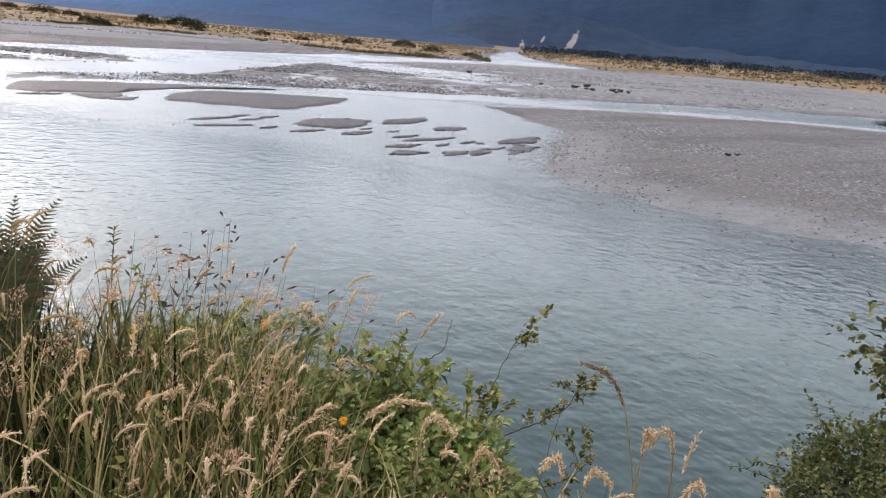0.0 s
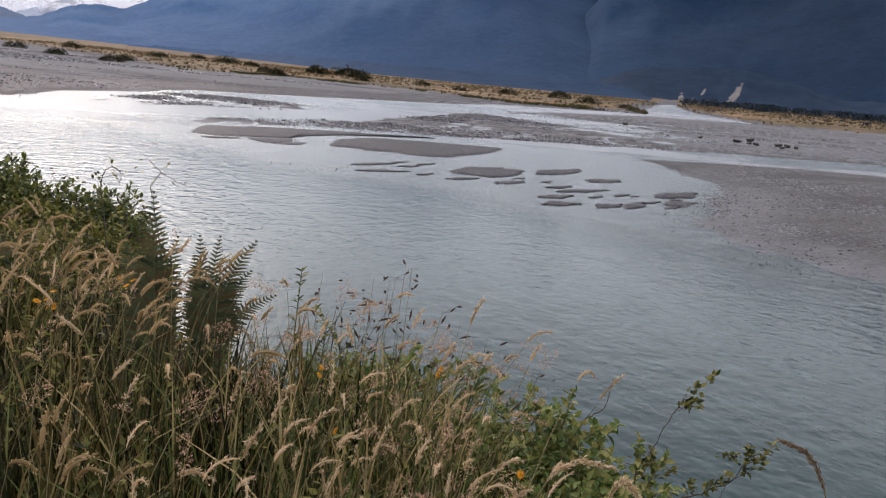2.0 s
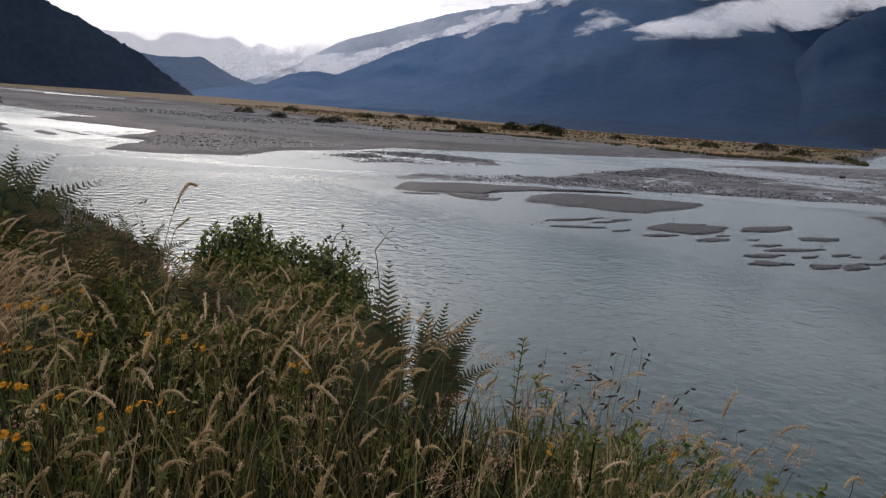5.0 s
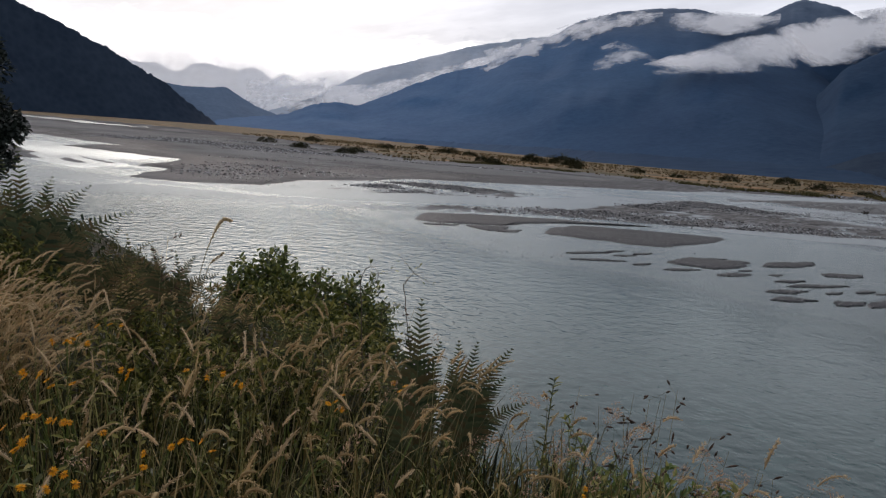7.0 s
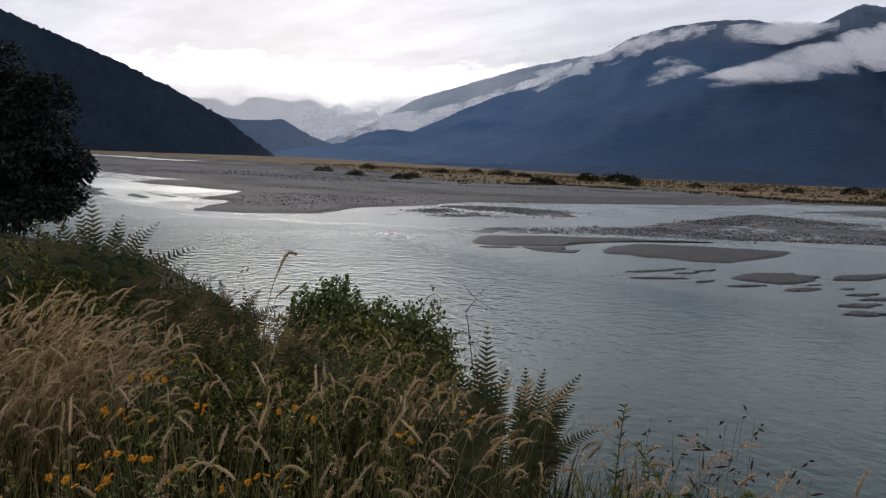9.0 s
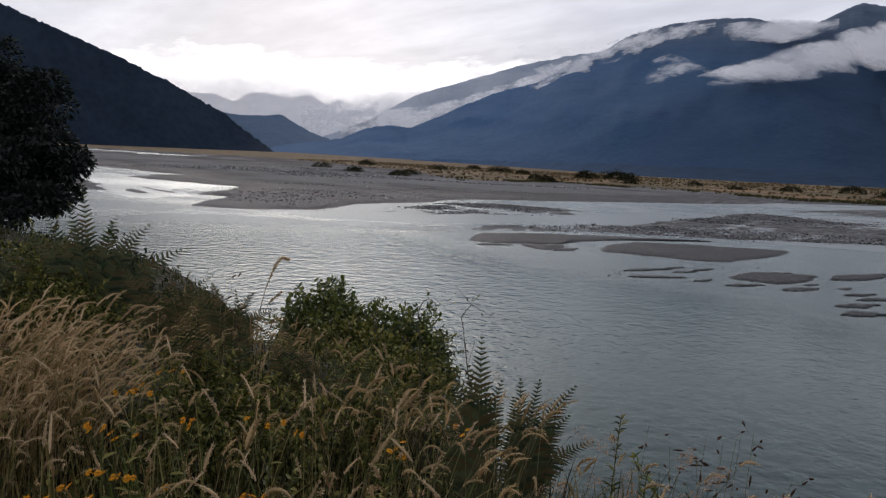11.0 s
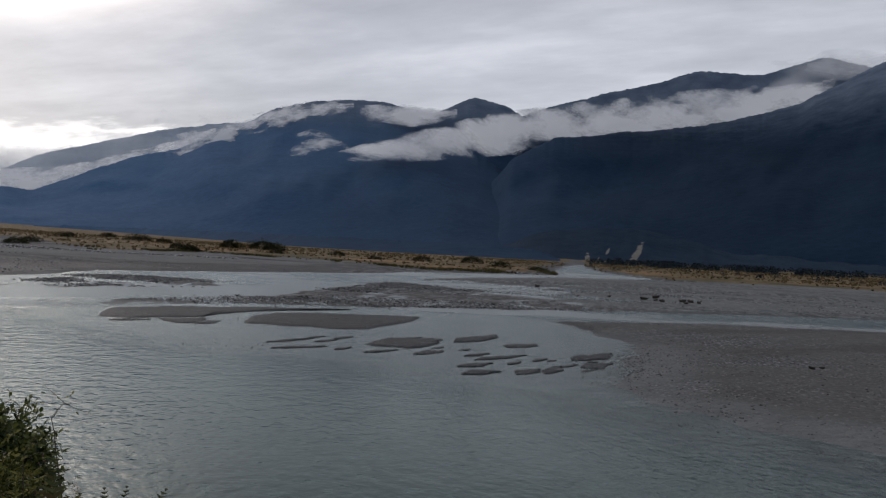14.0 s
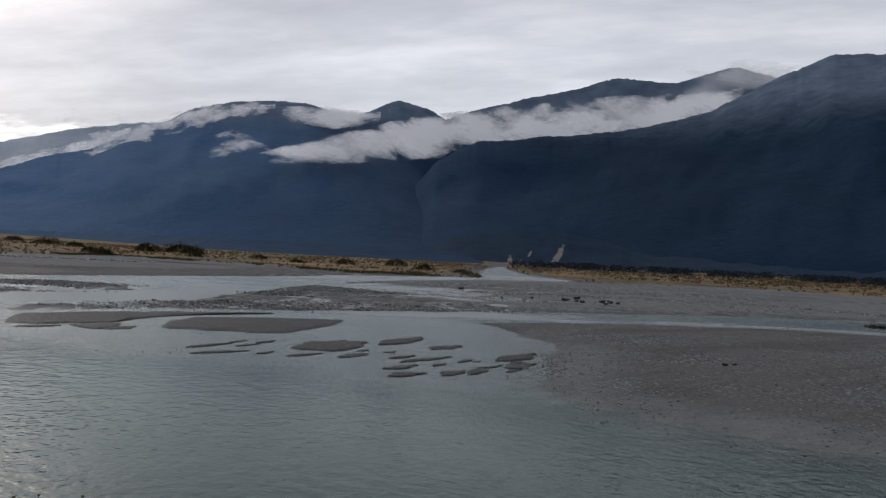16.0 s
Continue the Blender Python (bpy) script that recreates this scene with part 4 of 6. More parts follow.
def open_edge(x, y):
    """Less grass where brambles and the large fern cover the bank's edge."""
    clear = np.exp(-((x + 5.9) / 1.5) ** 2 - ((y - 4.3) / 1.1) ** 2)
    clear = np.maximum(clear, np.exp(-((x + 3.6) / 0.85) ** 2 - ((y - 3.2) / 0.7) ** 2))
    clear = np.maximum(clear, np.exp(-((x + 5.0) / 1.4) ** 2 - ((y - 4.9) / 1.1) ** 2))
    clear = np.maximum(clear, np.exp(-((x + 1.65) / 0.4) ** 2 - ((y - 3.1) / 0.35) ** 2))
    return (1 - 0.85 * clear) * (1 - 0.8 * step(-0.30, 0.05, x) * step(1.45, 1.85, y))


def flowering_grass():
    def keep(x, y, r):
        b = inside_distance(x, y, BANK)
        return step(-0.15, 0.45, b) * (0.22 + 0.78 * step(-0.08, 0.14, fbm(x * 0.7 + 5, y * 0.7, 3, 61))) * (1 - 0.72 * step(-0.3, -1.4, x) * step(5.5, 2.5, r)) * open_edge(x, y)

    x, y = fan(19500, 0.95, 9.0, keep)
    n = len(x)
    z, b, r = height_at(x, y), inside_distance(x, y, BANK), np.hypot(x, y)
    h = rng.uniform(0.42, 0.86, n) * (0.78 + 0.22 * step(-0.6, 0.6, b)) * (0.66 + 0.34 * step(1.0, 2.0, r)) * (1 - 0.66 * step(3.2, 4.8, r))
    h = h * np.where((rng.random(n) < 0.12) & (r > 1.6) & (r < 3.2), 1.2, 1.0)
    lean_dir = unit(rng.normal(0.1, 0.9, n))
    lean = rng.uniform(0.04, 0.34, n)
    s = np.linspace(0, 1, 6)
    base = np.stack([x, y, z - 0.03], -1)
    path = base[:, None] + lean_dir[:, None] * (lean * h)[:, None, None] * (s**2)[None, :, None] + UP * h[:, None, None] * (s * (1 - 0.12 * s))[None, :, None]
    stalk = Soup()
    stalk.tubes(path, np.linspace(0.0021, 0.0010, 6))
    # the plume goes on from the tip and nods over
    length = rng.uniform(0.06, 0.11, n) * np.where(x < -1.0, 1.2, 1.0)
    nod = rng.uniform(0.1, 2.4, n)
    k = np.linspace(0, 1, 8)
    turn = np.arctan2(lean * 1.8, 1.0)[:, None] + nod[:, None] * k[None]
    along = np.cumsum(np.stack([np.sin(turn), np.cos(turn)], -1) * (length / 7)[:, None, None], axis=1)
    axis = path[:, -1][:, None] + lean_dir[:, None] * along[..., :1] + UP * along[..., 1:]
    tagged(stalk.mesh("grass_stalks", M_STALK), "thin straw-coloured stalks of tall flowering grass", "grass", kind="stuff")
    pink = (fbm(x * 0.9, y * 0.9, 2, 71) + 0.25 * rng.normal(size=n) + 0.26 * step(-1.6, 0.2, x)) > 0.24
    west = x < -1.0
    for name, mat, some, full, label in (("grass_seed_heads", M_HEAD, ~pink & ~west, 1.0, "pale nodding seed heads of tall dry grass"),
                                         ("tan_seed_heads", M_HEAD_TAN, ~pink & west, 1.38, "tan nodding seed heads above the green growth"),
                                         ("feathery_seed_heads", M_HEAD_PINK, pink, 1.8, "pinkish brown feathery grass seed heads")):
        seed_heads(axis[some], full).mesh_tagged(name, mat, label)


def seed_heads(a, full):
    """Compact furry spikes along the axes a (m, 8, 3)."""
    heads = Soup()
    m, per = len(a), 40 if full < 1.5 else 78
    swell = np.array([0.25, 0.75, 1.0, 1.0, 0.9, 0.75, 0.5, 0.12])
    if full < 1.5:
        heads.tubes(a, 0.0046 * full * rng.uniform(0.7, 1.2, (m, 1)) * swell[None] * 0.8, 5)
    j = rng.random((m, per)) ** 0.9
    i0 = np.minimum((j * 7).astype(int), 6)
    f = (j * 7 - i0)[..., None]
    rows = np.arange(m)[:, None]
    at = a[rows, i0] * (1 - f) + a[rows, i0 + 1] * f
    tan = a[rows, i0 + 1] - a[rows, i0]
    tan /= np.linalg.norm(tan, axis=-1, keepdims=True) + 1e-9
    fat = np.interp(j, np.linspace(0, 1, 8), swell)[..., None]
    out = rng.normal(size=at.shape)
    out -= tan * (out * tan).sum(-1, keepdims=True)
    out /= np.linalg.norm(out, axis=-1, keepdims=True) + 1e-9
    at = at + out * (0.0042 * full if full < 1.5 else 0.0165) * fat * rng.uniform(0.6, 1.2, (m, per, 1))
    way = tan + out * rng.uniform(0.3, 0.95, (m, per, 1)) * full**0.5
    heads.slivers(at.reshape(-1, 3), way.reshape(-1, 3), rng.uniform(0.007, 0.013, m * per), rng.uniform(0.0024, 0.0044, m * per) * (1.0 if full < 1.5 else 0.75))
    return heads


def bank_blades():
    def keep(x, y, r):
        return (inside_distance(x, y, BANK) > -2.4) * (0.45 + 0.55 * step(-0.15, 0.15, fbm(x * 0.8, y * 0.8, 3, 81)))

    x, y = fan(62000, 0.7, 12.5, keep)
    n = len(x)
    b, r = inside_distance(x, y, BANK), np.hypot(x, y)
    h = rng.uniform(0.26, 0.70, n) * (0.55 + 0.45 * step(-1.2, 0.3, b)) * (0.75 + 0.25 * step(0.9, 1.8, r)) * (1 - 0.66 * step(3.2, 4.8, r)) * (0.22 + 0.78 * open_edge(x, y))
    d = unit(rng.uniform(0, 2 * np.pi, n))
    lean = rng.uniform(0.05, 0.62, n)
    s = np.linspace(0, 1, 5)
    base = np.stack([x, y, height_at(x, y) - 0.03], -1)
    path = base[:, None] + d[:, None] * (lean * h)[:, None, None] * (s**2.2)[None, :, None] + UP * h[:, None, None] * (s - 0.30 * lean[:, None] * s**3)[..., None]
    blades = Soup()
    w = (rng.uniform(0.004, 0.012, n) * (1 + r * 0.06))[:, None] * np.array([0.8, 1.0, 0.9, 0.6, 0.08])[None]
    # most western blades take the darker copy, whose shade is painted in
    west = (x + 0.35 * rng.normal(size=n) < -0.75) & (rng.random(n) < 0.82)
    blades.ribbons(path[~west], w[~west], np.cross(d, UP)[~west])
    tagged(blades.mesh("grass_blades", M_BLADE), "dense green and straw grass blades on the bank", "grass", kind="stuff")
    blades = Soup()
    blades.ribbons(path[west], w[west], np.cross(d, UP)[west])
    tagged(blades.mesh("shade_toned_blades", M_BLADE_DARK), "dense green grass blades below the ferns, coloured darker for shade", "grass", kind="stuff")
    # coarse growth further along the bank
    x, y = fan(26000, 9.0, 60.0, lambda x, y, r: (inside_distance(x, y, BANK) > -2.6) * (inside_distance(x, y, BANK) < 7))
    n = len(x)
    r = np.hypot(x, y)
    h = rng.uniform(0.10, 0.28, n)
    d = unit(rng.uniform(0, 2 * np.pi, n))
    lean = rng.uniform(0.2, 0.9, n)
    s = np.linspace(0, 1, 3)
    base = np.stack([x, y, height_at(x, y) - 0.05], -1)
    path = base[:, None] + d[:, None] * (lean * h)[:, None, None] * (s**2)[None, :, None] + UP * (h[:, None] * s)[..., None]
    rough = Soup()
    rough.ribbons(path, (0.005 + 0.0012 * r)[:, None] * np.array([0.8, 1.0, 0.1])[None], np.cross(d, UP))
    tagged(rough.mesh("rank_grass", M_RANK), "rank grass along the upstream bank", "grass", kind="stuff")


def bank_weeds():
    def keep(x, y, r):
        b = inside_distance(x, y, BANK)
        return (b > -2.9) * (0.25 + 0.75 * step(-0.10, 0.12, fbm(x * 0.7 + 9, y * 0.7, 3, 91) + 0.08 * (b < 0.4)))

    x, y = fan(9300, 0.9, 12.0, keep)
    n = len(x)
    b = inside_distance(x, y, BANK)
    h = rng.uniform(0.22, 0.58, n) * (0.7 + 0.3 * step(-1.5, 0.0, b)) * (1 - 0.45 * step(3.2, 5.0, np.hypot(x, y))) * (0.4 + 0.6 * open_edge(x, y))
    s = np.linspace(0, 1, 4)
    base = np.stack([x, y, height_at(x, y) - 0.03], -1)
    d = unit(rng.uniform(0, 2 * np.pi, n))
    path = base[:, None] + d[:, None] * (0.25 * h)[:, None, None] * (s**2)[None, :, None] + UP * h[:, None, None] * s[None, :, None]
    weed = Soup()
    weed.tubes(path, np.linspace(0.002, 0.001, 4))
    per = 20
    j = rng.uniform(0.12, 1, (n, per))
    at = base[:, None] + d[:, None] * (0.25 * h)[:, None, None] * (j**2)[..., None] + UP * (h[:, None] * j)[..., None]
    way = unit(rng.uniform(0, 2 * np.pi, (n, per))) + np.array([0, 0, 0.45])
    weed.kites(at.reshape(-1, 3), way.reshape(-1, 3), (rng.uniform(0.032, 0.070, (n, per)) * (1.2 - 0.6 * j)).ravel(), rng.uniform(0.012, 0.024, n * per))
    tagged(weed.mesh("bank_weeds", M_LEAF), "low green leafy weeds among the bank grass", "weeds", kind="stuff")


def tawny_grass(cx, cy, wide, deep, tall, n):
    """A dense clump of long dry grass combed over by the wind."""
    a, q = rng.uniform(0, 2 * np.pi, n), np.sqrt(rng.random(n))
    x, y = cx + wide * q * np.cos(a), cy + deep * q * np.sin(a)
    h = tall * rng.uniform(0.45, 1.0, n) * (1.05 - 0.2 * q)
    d = unit(rng.normal(0.45, 1.0, n))
    lean = rng.uniform(0.05, 0.55, n)
    s = np.linspace(0, 1, 7)
    base = np.stack([x, y, height_at(x, y) - 0.03], -1)
    path = base[:, None] + d[:, None] * (lean * h)[:, None, None] * (s**2)[None, :, None] + UP * h[:, None, None] * (s * (1 - 0.22 * s * s))[None, :, None]
    g = Soup()
    g.tubes(path, np.linspace(0.0018, 0.0008, 7))
    k = np.linspace(0, 1, 8)
    turn = np.arctan2(lean * 1.6, 0.9)[:, None] + rng.uniform(0.3, 1.5, n)[:, None] * k[None]
    along = np.cumsum(np.stack([np.sin(turn), np.cos(turn)], -1) * (rng.uniform(0.08, 0.14, n) / 7)[:, None, None], axis=1)
    seed_heads(path[:, -1][:, None] + d[:, None] * along[..., :1] + UP * along[..., 1:], 1.15).mesh_tagged("tawny_seed_heads", M_HEAD_TAWNY, "drooping straw seed heads of the tawny grass clump")
    tagged(g.mesh("tawny_grass", M_TAWNY), "dense clump of long tawny dry grass bent by wind", "grass", kind="stuff")


def tall_culms():
    """Straight green-gold grass stems with upright seed spikes, standing out of the growth."""
    n = 74
    a, r = np.radians(rng.uniform(-62, -30, n)), rng.uniform(2.1, 3.6, n)
    x, y = r * np.sin(a), r * np.cos(a)
    h = rng.uniform(0.50, 0.86, n)
    d = unit(rng.uniform(0, 2 * np.pi, n))
    s = np.linspace(0, 1, 7)
    lean = rng.uniform(0.02, 0.30, n) * h
    base = np.stack([x, y, height_at(x, y) - 0.03], -1)
    path = base[:, None] + d[:, None] * lean[:, None, None] * (s**1.4)[None, :, None] + UP * h[:, None, None] * s[None, :, None]
    g = Soup()
    g.tubes(path, np.linspace(0.0026, 0.0012, 7))
    tagged(g.mesh("tall_grass_stems", M_CULM), "tall straight green-gold stems above the bank growth", "grass", kind="stuff")
    k = np.linspace(0, 1, 8)
    turn = (np.arctan2(lean * 1.4, h) + rng.uniform(0.0, 0.5, n))[:, None] * np.ones(8)[None] + 0.3 * k[None]
    along = np.cumsum(np.stack([np.sin(turn), np.cos(turn)], -1) * (rng.uniform(0.06, 0.12, n) / 7)[:, None, None], axis=1)
    seed_heads(path[:, -1][:, None] + d[:, None] * along[..., :1] + UP * along[..., 1:], 1.1).mesh_tagged("upright_seed_spikes", M_HEAD, "pale upright seed spikes on tall grass stems")


tall_culms()
flowering_grass()
tawny_grass(-3.62, 1.75, 0.55, 0.62, 1.0, 380)
tawny_grass(-3.85, 2.25, 0.38, 0.40, 0.95, 220)
bank_blades()
bank_weeds()


# ---- ferns ----
def frond(parent, foot, tip, bow, width, pairs=34, mat=M_FERN):
    """One frond from foot to tip (local), bowed outward, with toothed pinnae."""
    foot, tip = np.array(foot, float), np.array(tip, float)
    s = np.linspace(0, 1, 16)
    path = foot + (tip - foot) * s[:, None] + np.array(bow) * (4 * s * (1 - s))[:, None]
    f = Soup()
    f.tubes(path[None], np.linspace(0.0035, 0.0008, 16))
    tan_end = path[-1] - path[0]
    out = -np.array(parent.location) / np.hypot(*parent.location[:2])
    flat = np.cross(tan_end, np.array([out[0] + rng.normal() * 0.20, out[1] + rng.normal() * 0.20, 0.25]))
    flat /= np.linalg.norm(flat)
    for k in np.linspace(0.10, 0.99, pairs):
        at = np.array([np.interp(k, s, path[:, c]) for c in range(3)])
        ahead = np.array([np.interp(min(k + 0.03, 1), s, path[:, c]) for c in range(3)]) - at
        ahead /= np.linalg.norm(ahead) + 1e-9
        long = width * (min(1.0, (1 - k) / 0.55) ** 0.75 * (0.55 + 0.45 * min(1.0, k / 0.35)) + 0.05)
        for sgn in (-1, 1):
            way = flat * sgn * 0.86 + ahead * 0.52 + rng.normal(size=3) * 0.07
            way /= np.linalg.norm(way)
            m = 9
            c = np.linspace(0, 1, m)
            mid = at + way * long * c[:, None] - np.array([0, 0, 0.12]) * long * (c**2)[:, None]
            teeth = np.where(np.arange(m) % 2, 1.0, 0.62) * (1 - c**2 * 0.9) * max(long * (0.175 if mat == M_FERN else 0.135), 0.006)
            v = np.concatenate([mid, mid + ahead * teeth[:, None], mid - ahead * teeth[:, None]])
            i = np.arange(m - 1)
            f.add(v, np.concatenate([np.stack([i, i + 1, i + 1 + m], 1), np.stack([i, i + 1 + m, i + m], 1),
                                     np.stack([i, i + 2 * m, i + 1 + 2 * m], 1), np.stack([i, i + 1 + 2 * m, i + 1], 1)]))
    return f.mesh("frond", mat, parent)


def fern(x, y, tips, label, width=0.11, mat=M_FERN):
    """tips: world places of the frond tips."""
    z = float(height_at(x, y)[0]) - 0.02
    ob = thing("fern", (x, y, z), label, "fern", "ferns on the bank")
    for tx, ty, tz in tips:
        out = np.array([tx - x, ty - y, 0])
        foot = out * 0.06
        frond(ob, foot, (tx - x, ty - y, tz - z), out * -0.26 + np.array([0, 0, 0.14 * np.hypot(out[0], out[1])]), width * rng.uniform(0.85, 1.15), mat=mat)
    return ob


fern(-1.72, 3.02, [(-1.70, 2.97, 4.30), (-1.76, 2.98, 4.16), (-1.82, 2.95, 4.09), (-1.63, 3.05, 4.10), (-1.90, 3.05, 3.98), (-1.74, 3.12, 4.02)], "upright dark green fern with toothed fronds", 0.112)
fern(-1.60, 3.22, [(-1.37, 3.28, 4.07), (-1.53, 3.24, 4.08), (-1.61, 3.20, 4.08), (-1.40, 3.30, 3.92), (-1.30, 3.36, 3.80), (-1.68, 3.28, 3.96)], "leaning dark green fern above the water", 0.094)
fern(-3.42, 2.98, [(-3.51, 2.94, 4.38), (-3.52, 2.85, 4.33), (-3.57, 2.8, 4.29), (-3.39, 2.93, 4.32), (-3.53, 2.69, 4.24)], "brownish dark fern among tall grass", 0.062, M_FERN_BROWN)
fern(-3.28, 3.18, [(-3.3, 3.09, 4.3), (-3.26, 3.13, 4.21), (-3.32, 2.93, 4.24)], "narrow upright fern among tall grass", 0.055)
fern(-3.15, 3.40, [(-3.20, 3.40, 4.10), (-3.05, 3.48, 4.02), (-3.30, 3.30, 4.05), (-2.95, 3.50, 3.92)], "low browning fern beside the leafy bush", 0.08, M_FERN_BROWN)
fern(-6.15, 4.22, [(-6.18, 4.16, 4.76), (-6.24, 4.07, 4.60), (-6.02, 4.38, 4.48), (-5.82, 4.60, 4.42), (-5.60, 4.86, 4.20), (-6.36, 3.94, 4.46), (-6.52, 3.75, 4.42), (-5.66, 4.80, 4.04), (-5.92, 4.50, 4.22), (-6.62, 3.92, 4.28), (-6.05, 4.60, 4.36)],
     "large spreading dark fern at the bank edge", 0.155)
fern(-6.55, 3.62, [(-6.50, 3.52, 4.50), (-6.62, 3.40, 4.40), (-6.35, 3.72, 4.36), (-6.75, 3.25, 4.34), (-6.25, 3.85, 4.22), (-6.9, 3.3, 4.30)], "broad dark fern in the weeds of the bank", 0.115)
fern(-5.45, 4.35, [(-5.35, 4.50, 4.12), (-5.10, 4.62, 4.02), (-5.62, 4.25, 4.14), (-5.00, 4.45, 3.92), (-5.75, 4.15, 4.10)], "dark fern spreading over the bank edge", 0.10, M_FERN_BROWN)
fern(-4.3, 4.0, [(-4.40, 3.95, 4.12), (-4.15, 4.12, 4.06), (-4.58, 3.85, 4.10), (-4.02, 4.22, 3.94)], "small dark fern beside the leafy bush", 0.09, M_FERN_BROWN)
fern(-2.55, 3.25, [(-2.5, 3.25, 4.02), (-2.4, 3.4, 3.9), (-2.7, 3.2, 4.0)], "low fern half hidden in grass", 0.08)


# ---- bushes ----
def bush(name, x, y, z, size, stems, leaves, leaf, label, mat=M_LEAF, bark=M_BARK, shell=0, lance=0.55, seed=0, shoots=0):
    """A leafy bush: z is the centre's height, size its half axes; stems grow from the ground below."""
    g = np.random.default_rng(100 + seed)
    foot = float(height_at(x, y)[0]) - 0.04
    ob = thing(name, (x, y, foot), label, "bush")
    size = np.array(size)
    centre = np.array([0, 0, z - foot])
    ends = g.normal(size=(stems, 3))
    ends /= np.linalg.norm(ends, axis=1, keepdims=True)
    ends[:, 2] = np.abs(ends[:, 2]) * 1.1 - 0.25
    ends = centre + ends * size * g.uniform(0.45, 1.0, (stems, 1))
    s = np.linspace(0, 1, 9)
    tips, ways = [], []
    for e in ends:
        start = np.array([*(g.normal(size=2) * 0.06), 0.0])
        path = start + (e - start) * s[:, None] + np.array([0, 0, 0.25 * size[2]]) * (4 * s * (1 - s))[:, None] + g.normal(size=(9, 3)) * 0.012
        t = Soup()
        t.tubes(path[None], np.linspace(0.006, 0.0016, 9), 4)
        for c in (0.35, 0.5, 0.62, 0.74, 0.86, 0.95):
            at = np.array([np.interp(c, s, path[:, q]) for q in range(3)])
            out = g.normal(size=3)
            out = out / np.linalg.norm(out) * size.mean() * g.uniform(0.18, 0.42) + np.array([0, 0, 0.04])
            twig = at + out * s[:, None] + np.array([0, 0, 0.02]) * (s * (1 - s))[:, None]
            t.tubes(twig[None], np.linspace(0.0022, 0.0008, 9))
            tips.append(twig), ways.append(out)
        tips.append(path[3:]), ways.append(e - start)
        t.mesh("stem", bark, ob)
    at, way = [], []
    for k in g.integers(0, len(tips), int(leaves * 2.2)):
        p = tips[k]
        at.append(p[g.integers(1, len(p))] + g.normal(size=3) * 0.03)
        way.append(ways[k] / np.linalg.norm(ways[k]) * 0.5 + g.normal(size=3) * 0.7)
    at, way = np.array(at), np.array(way)
    f = Soup()
    f.kites(at, way, leaf * g.uniform(0.6, 1.25, len(at)), leaf * lance * g.uniform(0.8, 1.2, len(at)), 0.22)
    if shell:
        # sprays at the outside of a lumpy crown
        m = max(shell // 7, 1)
        d = g.normal(size=(m, 3))
        d /= np.linalg.norm(d, axis=1, keepdims=True)
        lump = 1 + 1.25 * fbm(d[:, 0] * 2.2 + x, d[:, 1] * 2.2 + d[:, 2] * 1.7 + y, 3, 400 + seed)
        spray = centre + d * size * (lump * g.uniform(0.55, 1.02, m) ** 0.6)[:, None]
        at = np.repeat(spray, 7, 0) + g.normal(size=(m * 7, 3)) * leaf * 0.55
        way = np.repeat(d, 7, 0) * 0.6 + g.normal(size=(m * 7, 3)) * 0.6
        f.leaves(at, way, leaf * g.uniform(0.55, 1.2, m * 7), leaf * lance * g.uniform(0.8, 1.2, m * 7), 0.22)
    # leafy shoots standing out of the crown
    for _ in range(shoots):
        d = g.normal(size=3)
        d[2] = abs(d[2]) * 0.9 + 0.25
        d /= np.linalg.norm(d)
        start = centre + d * size * g.uniform(0.70, 0.92)
        out = (d * np.array([1, 1, 0.7]) + np.array([0, 0, 0.45]) + g.normal(size=3) * 0.25) * g.uniform(0.14, 0.30) * (size.mean() / 0.6) ** 0.5
        path = start + out * s[:, None] + np.array([0, 0, -0.05]) * (s**2)[:, None]
        t = Soup()
        t.tubes(path[None], np.linspace(0.0035, 0.001, 9), 4)
        t.mesh("shoot", bark, ob)
        k = np.repeat(np.arange(2, 9), 3)
        f.leaves(path[k], g.normal(size=(21, 3)) * 0.8 + out / np.linalg.norm(out) * 0.7, leaf * g.uniform(0.7, 1.25, 21), leaf * lance * 0.85, 0.22)
    f.mesh("foliage", mat, ob)
    return ob


bush("leafy_bush", -5.55, 6.72, 2.96, (0.52, 0.50, 0.60), 26, 1900, 0.080, "dense dark green leafy bush overhanging the river", M_LEAF_BUSH, shell=5200, lance=0.45, seed=1, shoots=26)
bush("leafy_bush", -4.85, 6.98, 2.86, (0.62, 0.50, 0.50), 24, 1800, 0.078, "dark green leafy bush with pointed shoots over the river", M_LEAF_BUSH, shell=5200, lance=0.45, seed=15, shoots=30)
bush("leafy_bush", -4.45, 5.75, 3.00, (0.85, 0.55, 0.48), 18, 1500, 0.065, "bright green leafy bush on the bank", M_LEAF, shell=4800, lance=0.45, seed=2, shoots=24)
bush("leafy_bush", -3.3, 4.7, 3.20, (0.6, 0.4, 0.38), 14, 900, 0.055, "green weedy bush beside the ferns", M_LEAF, shell=2400, lance=0.45, seed=3, shoots=22)
bush("bramble", -0.02, 2.98, 3.24, (0.34, 0.30, 0.32), 14, 500, 0.045, "bright green bramble at the bank edge", M_BRAMBLE, shell=3400, lance=0.65, seed=4, shoots=14)
bush("bramble", 0.27, 2.76, 3.20, (0.28, 0.30, 0.30), 12, 400, 0.042, "green bramble trailing down the bank", M_BRAMBLE, shell=2800, lance=0.65, seed=5, shoots=14)
bush("bramble", 0.42, 2.42, 3.16, (0.24, 0.26, 0.28), 12, 400, 0.038, "small-leaved green bramble over the bank edge", M_BRAMBLE, shell=2600, lance=0.65, seed=12, shoots=14)
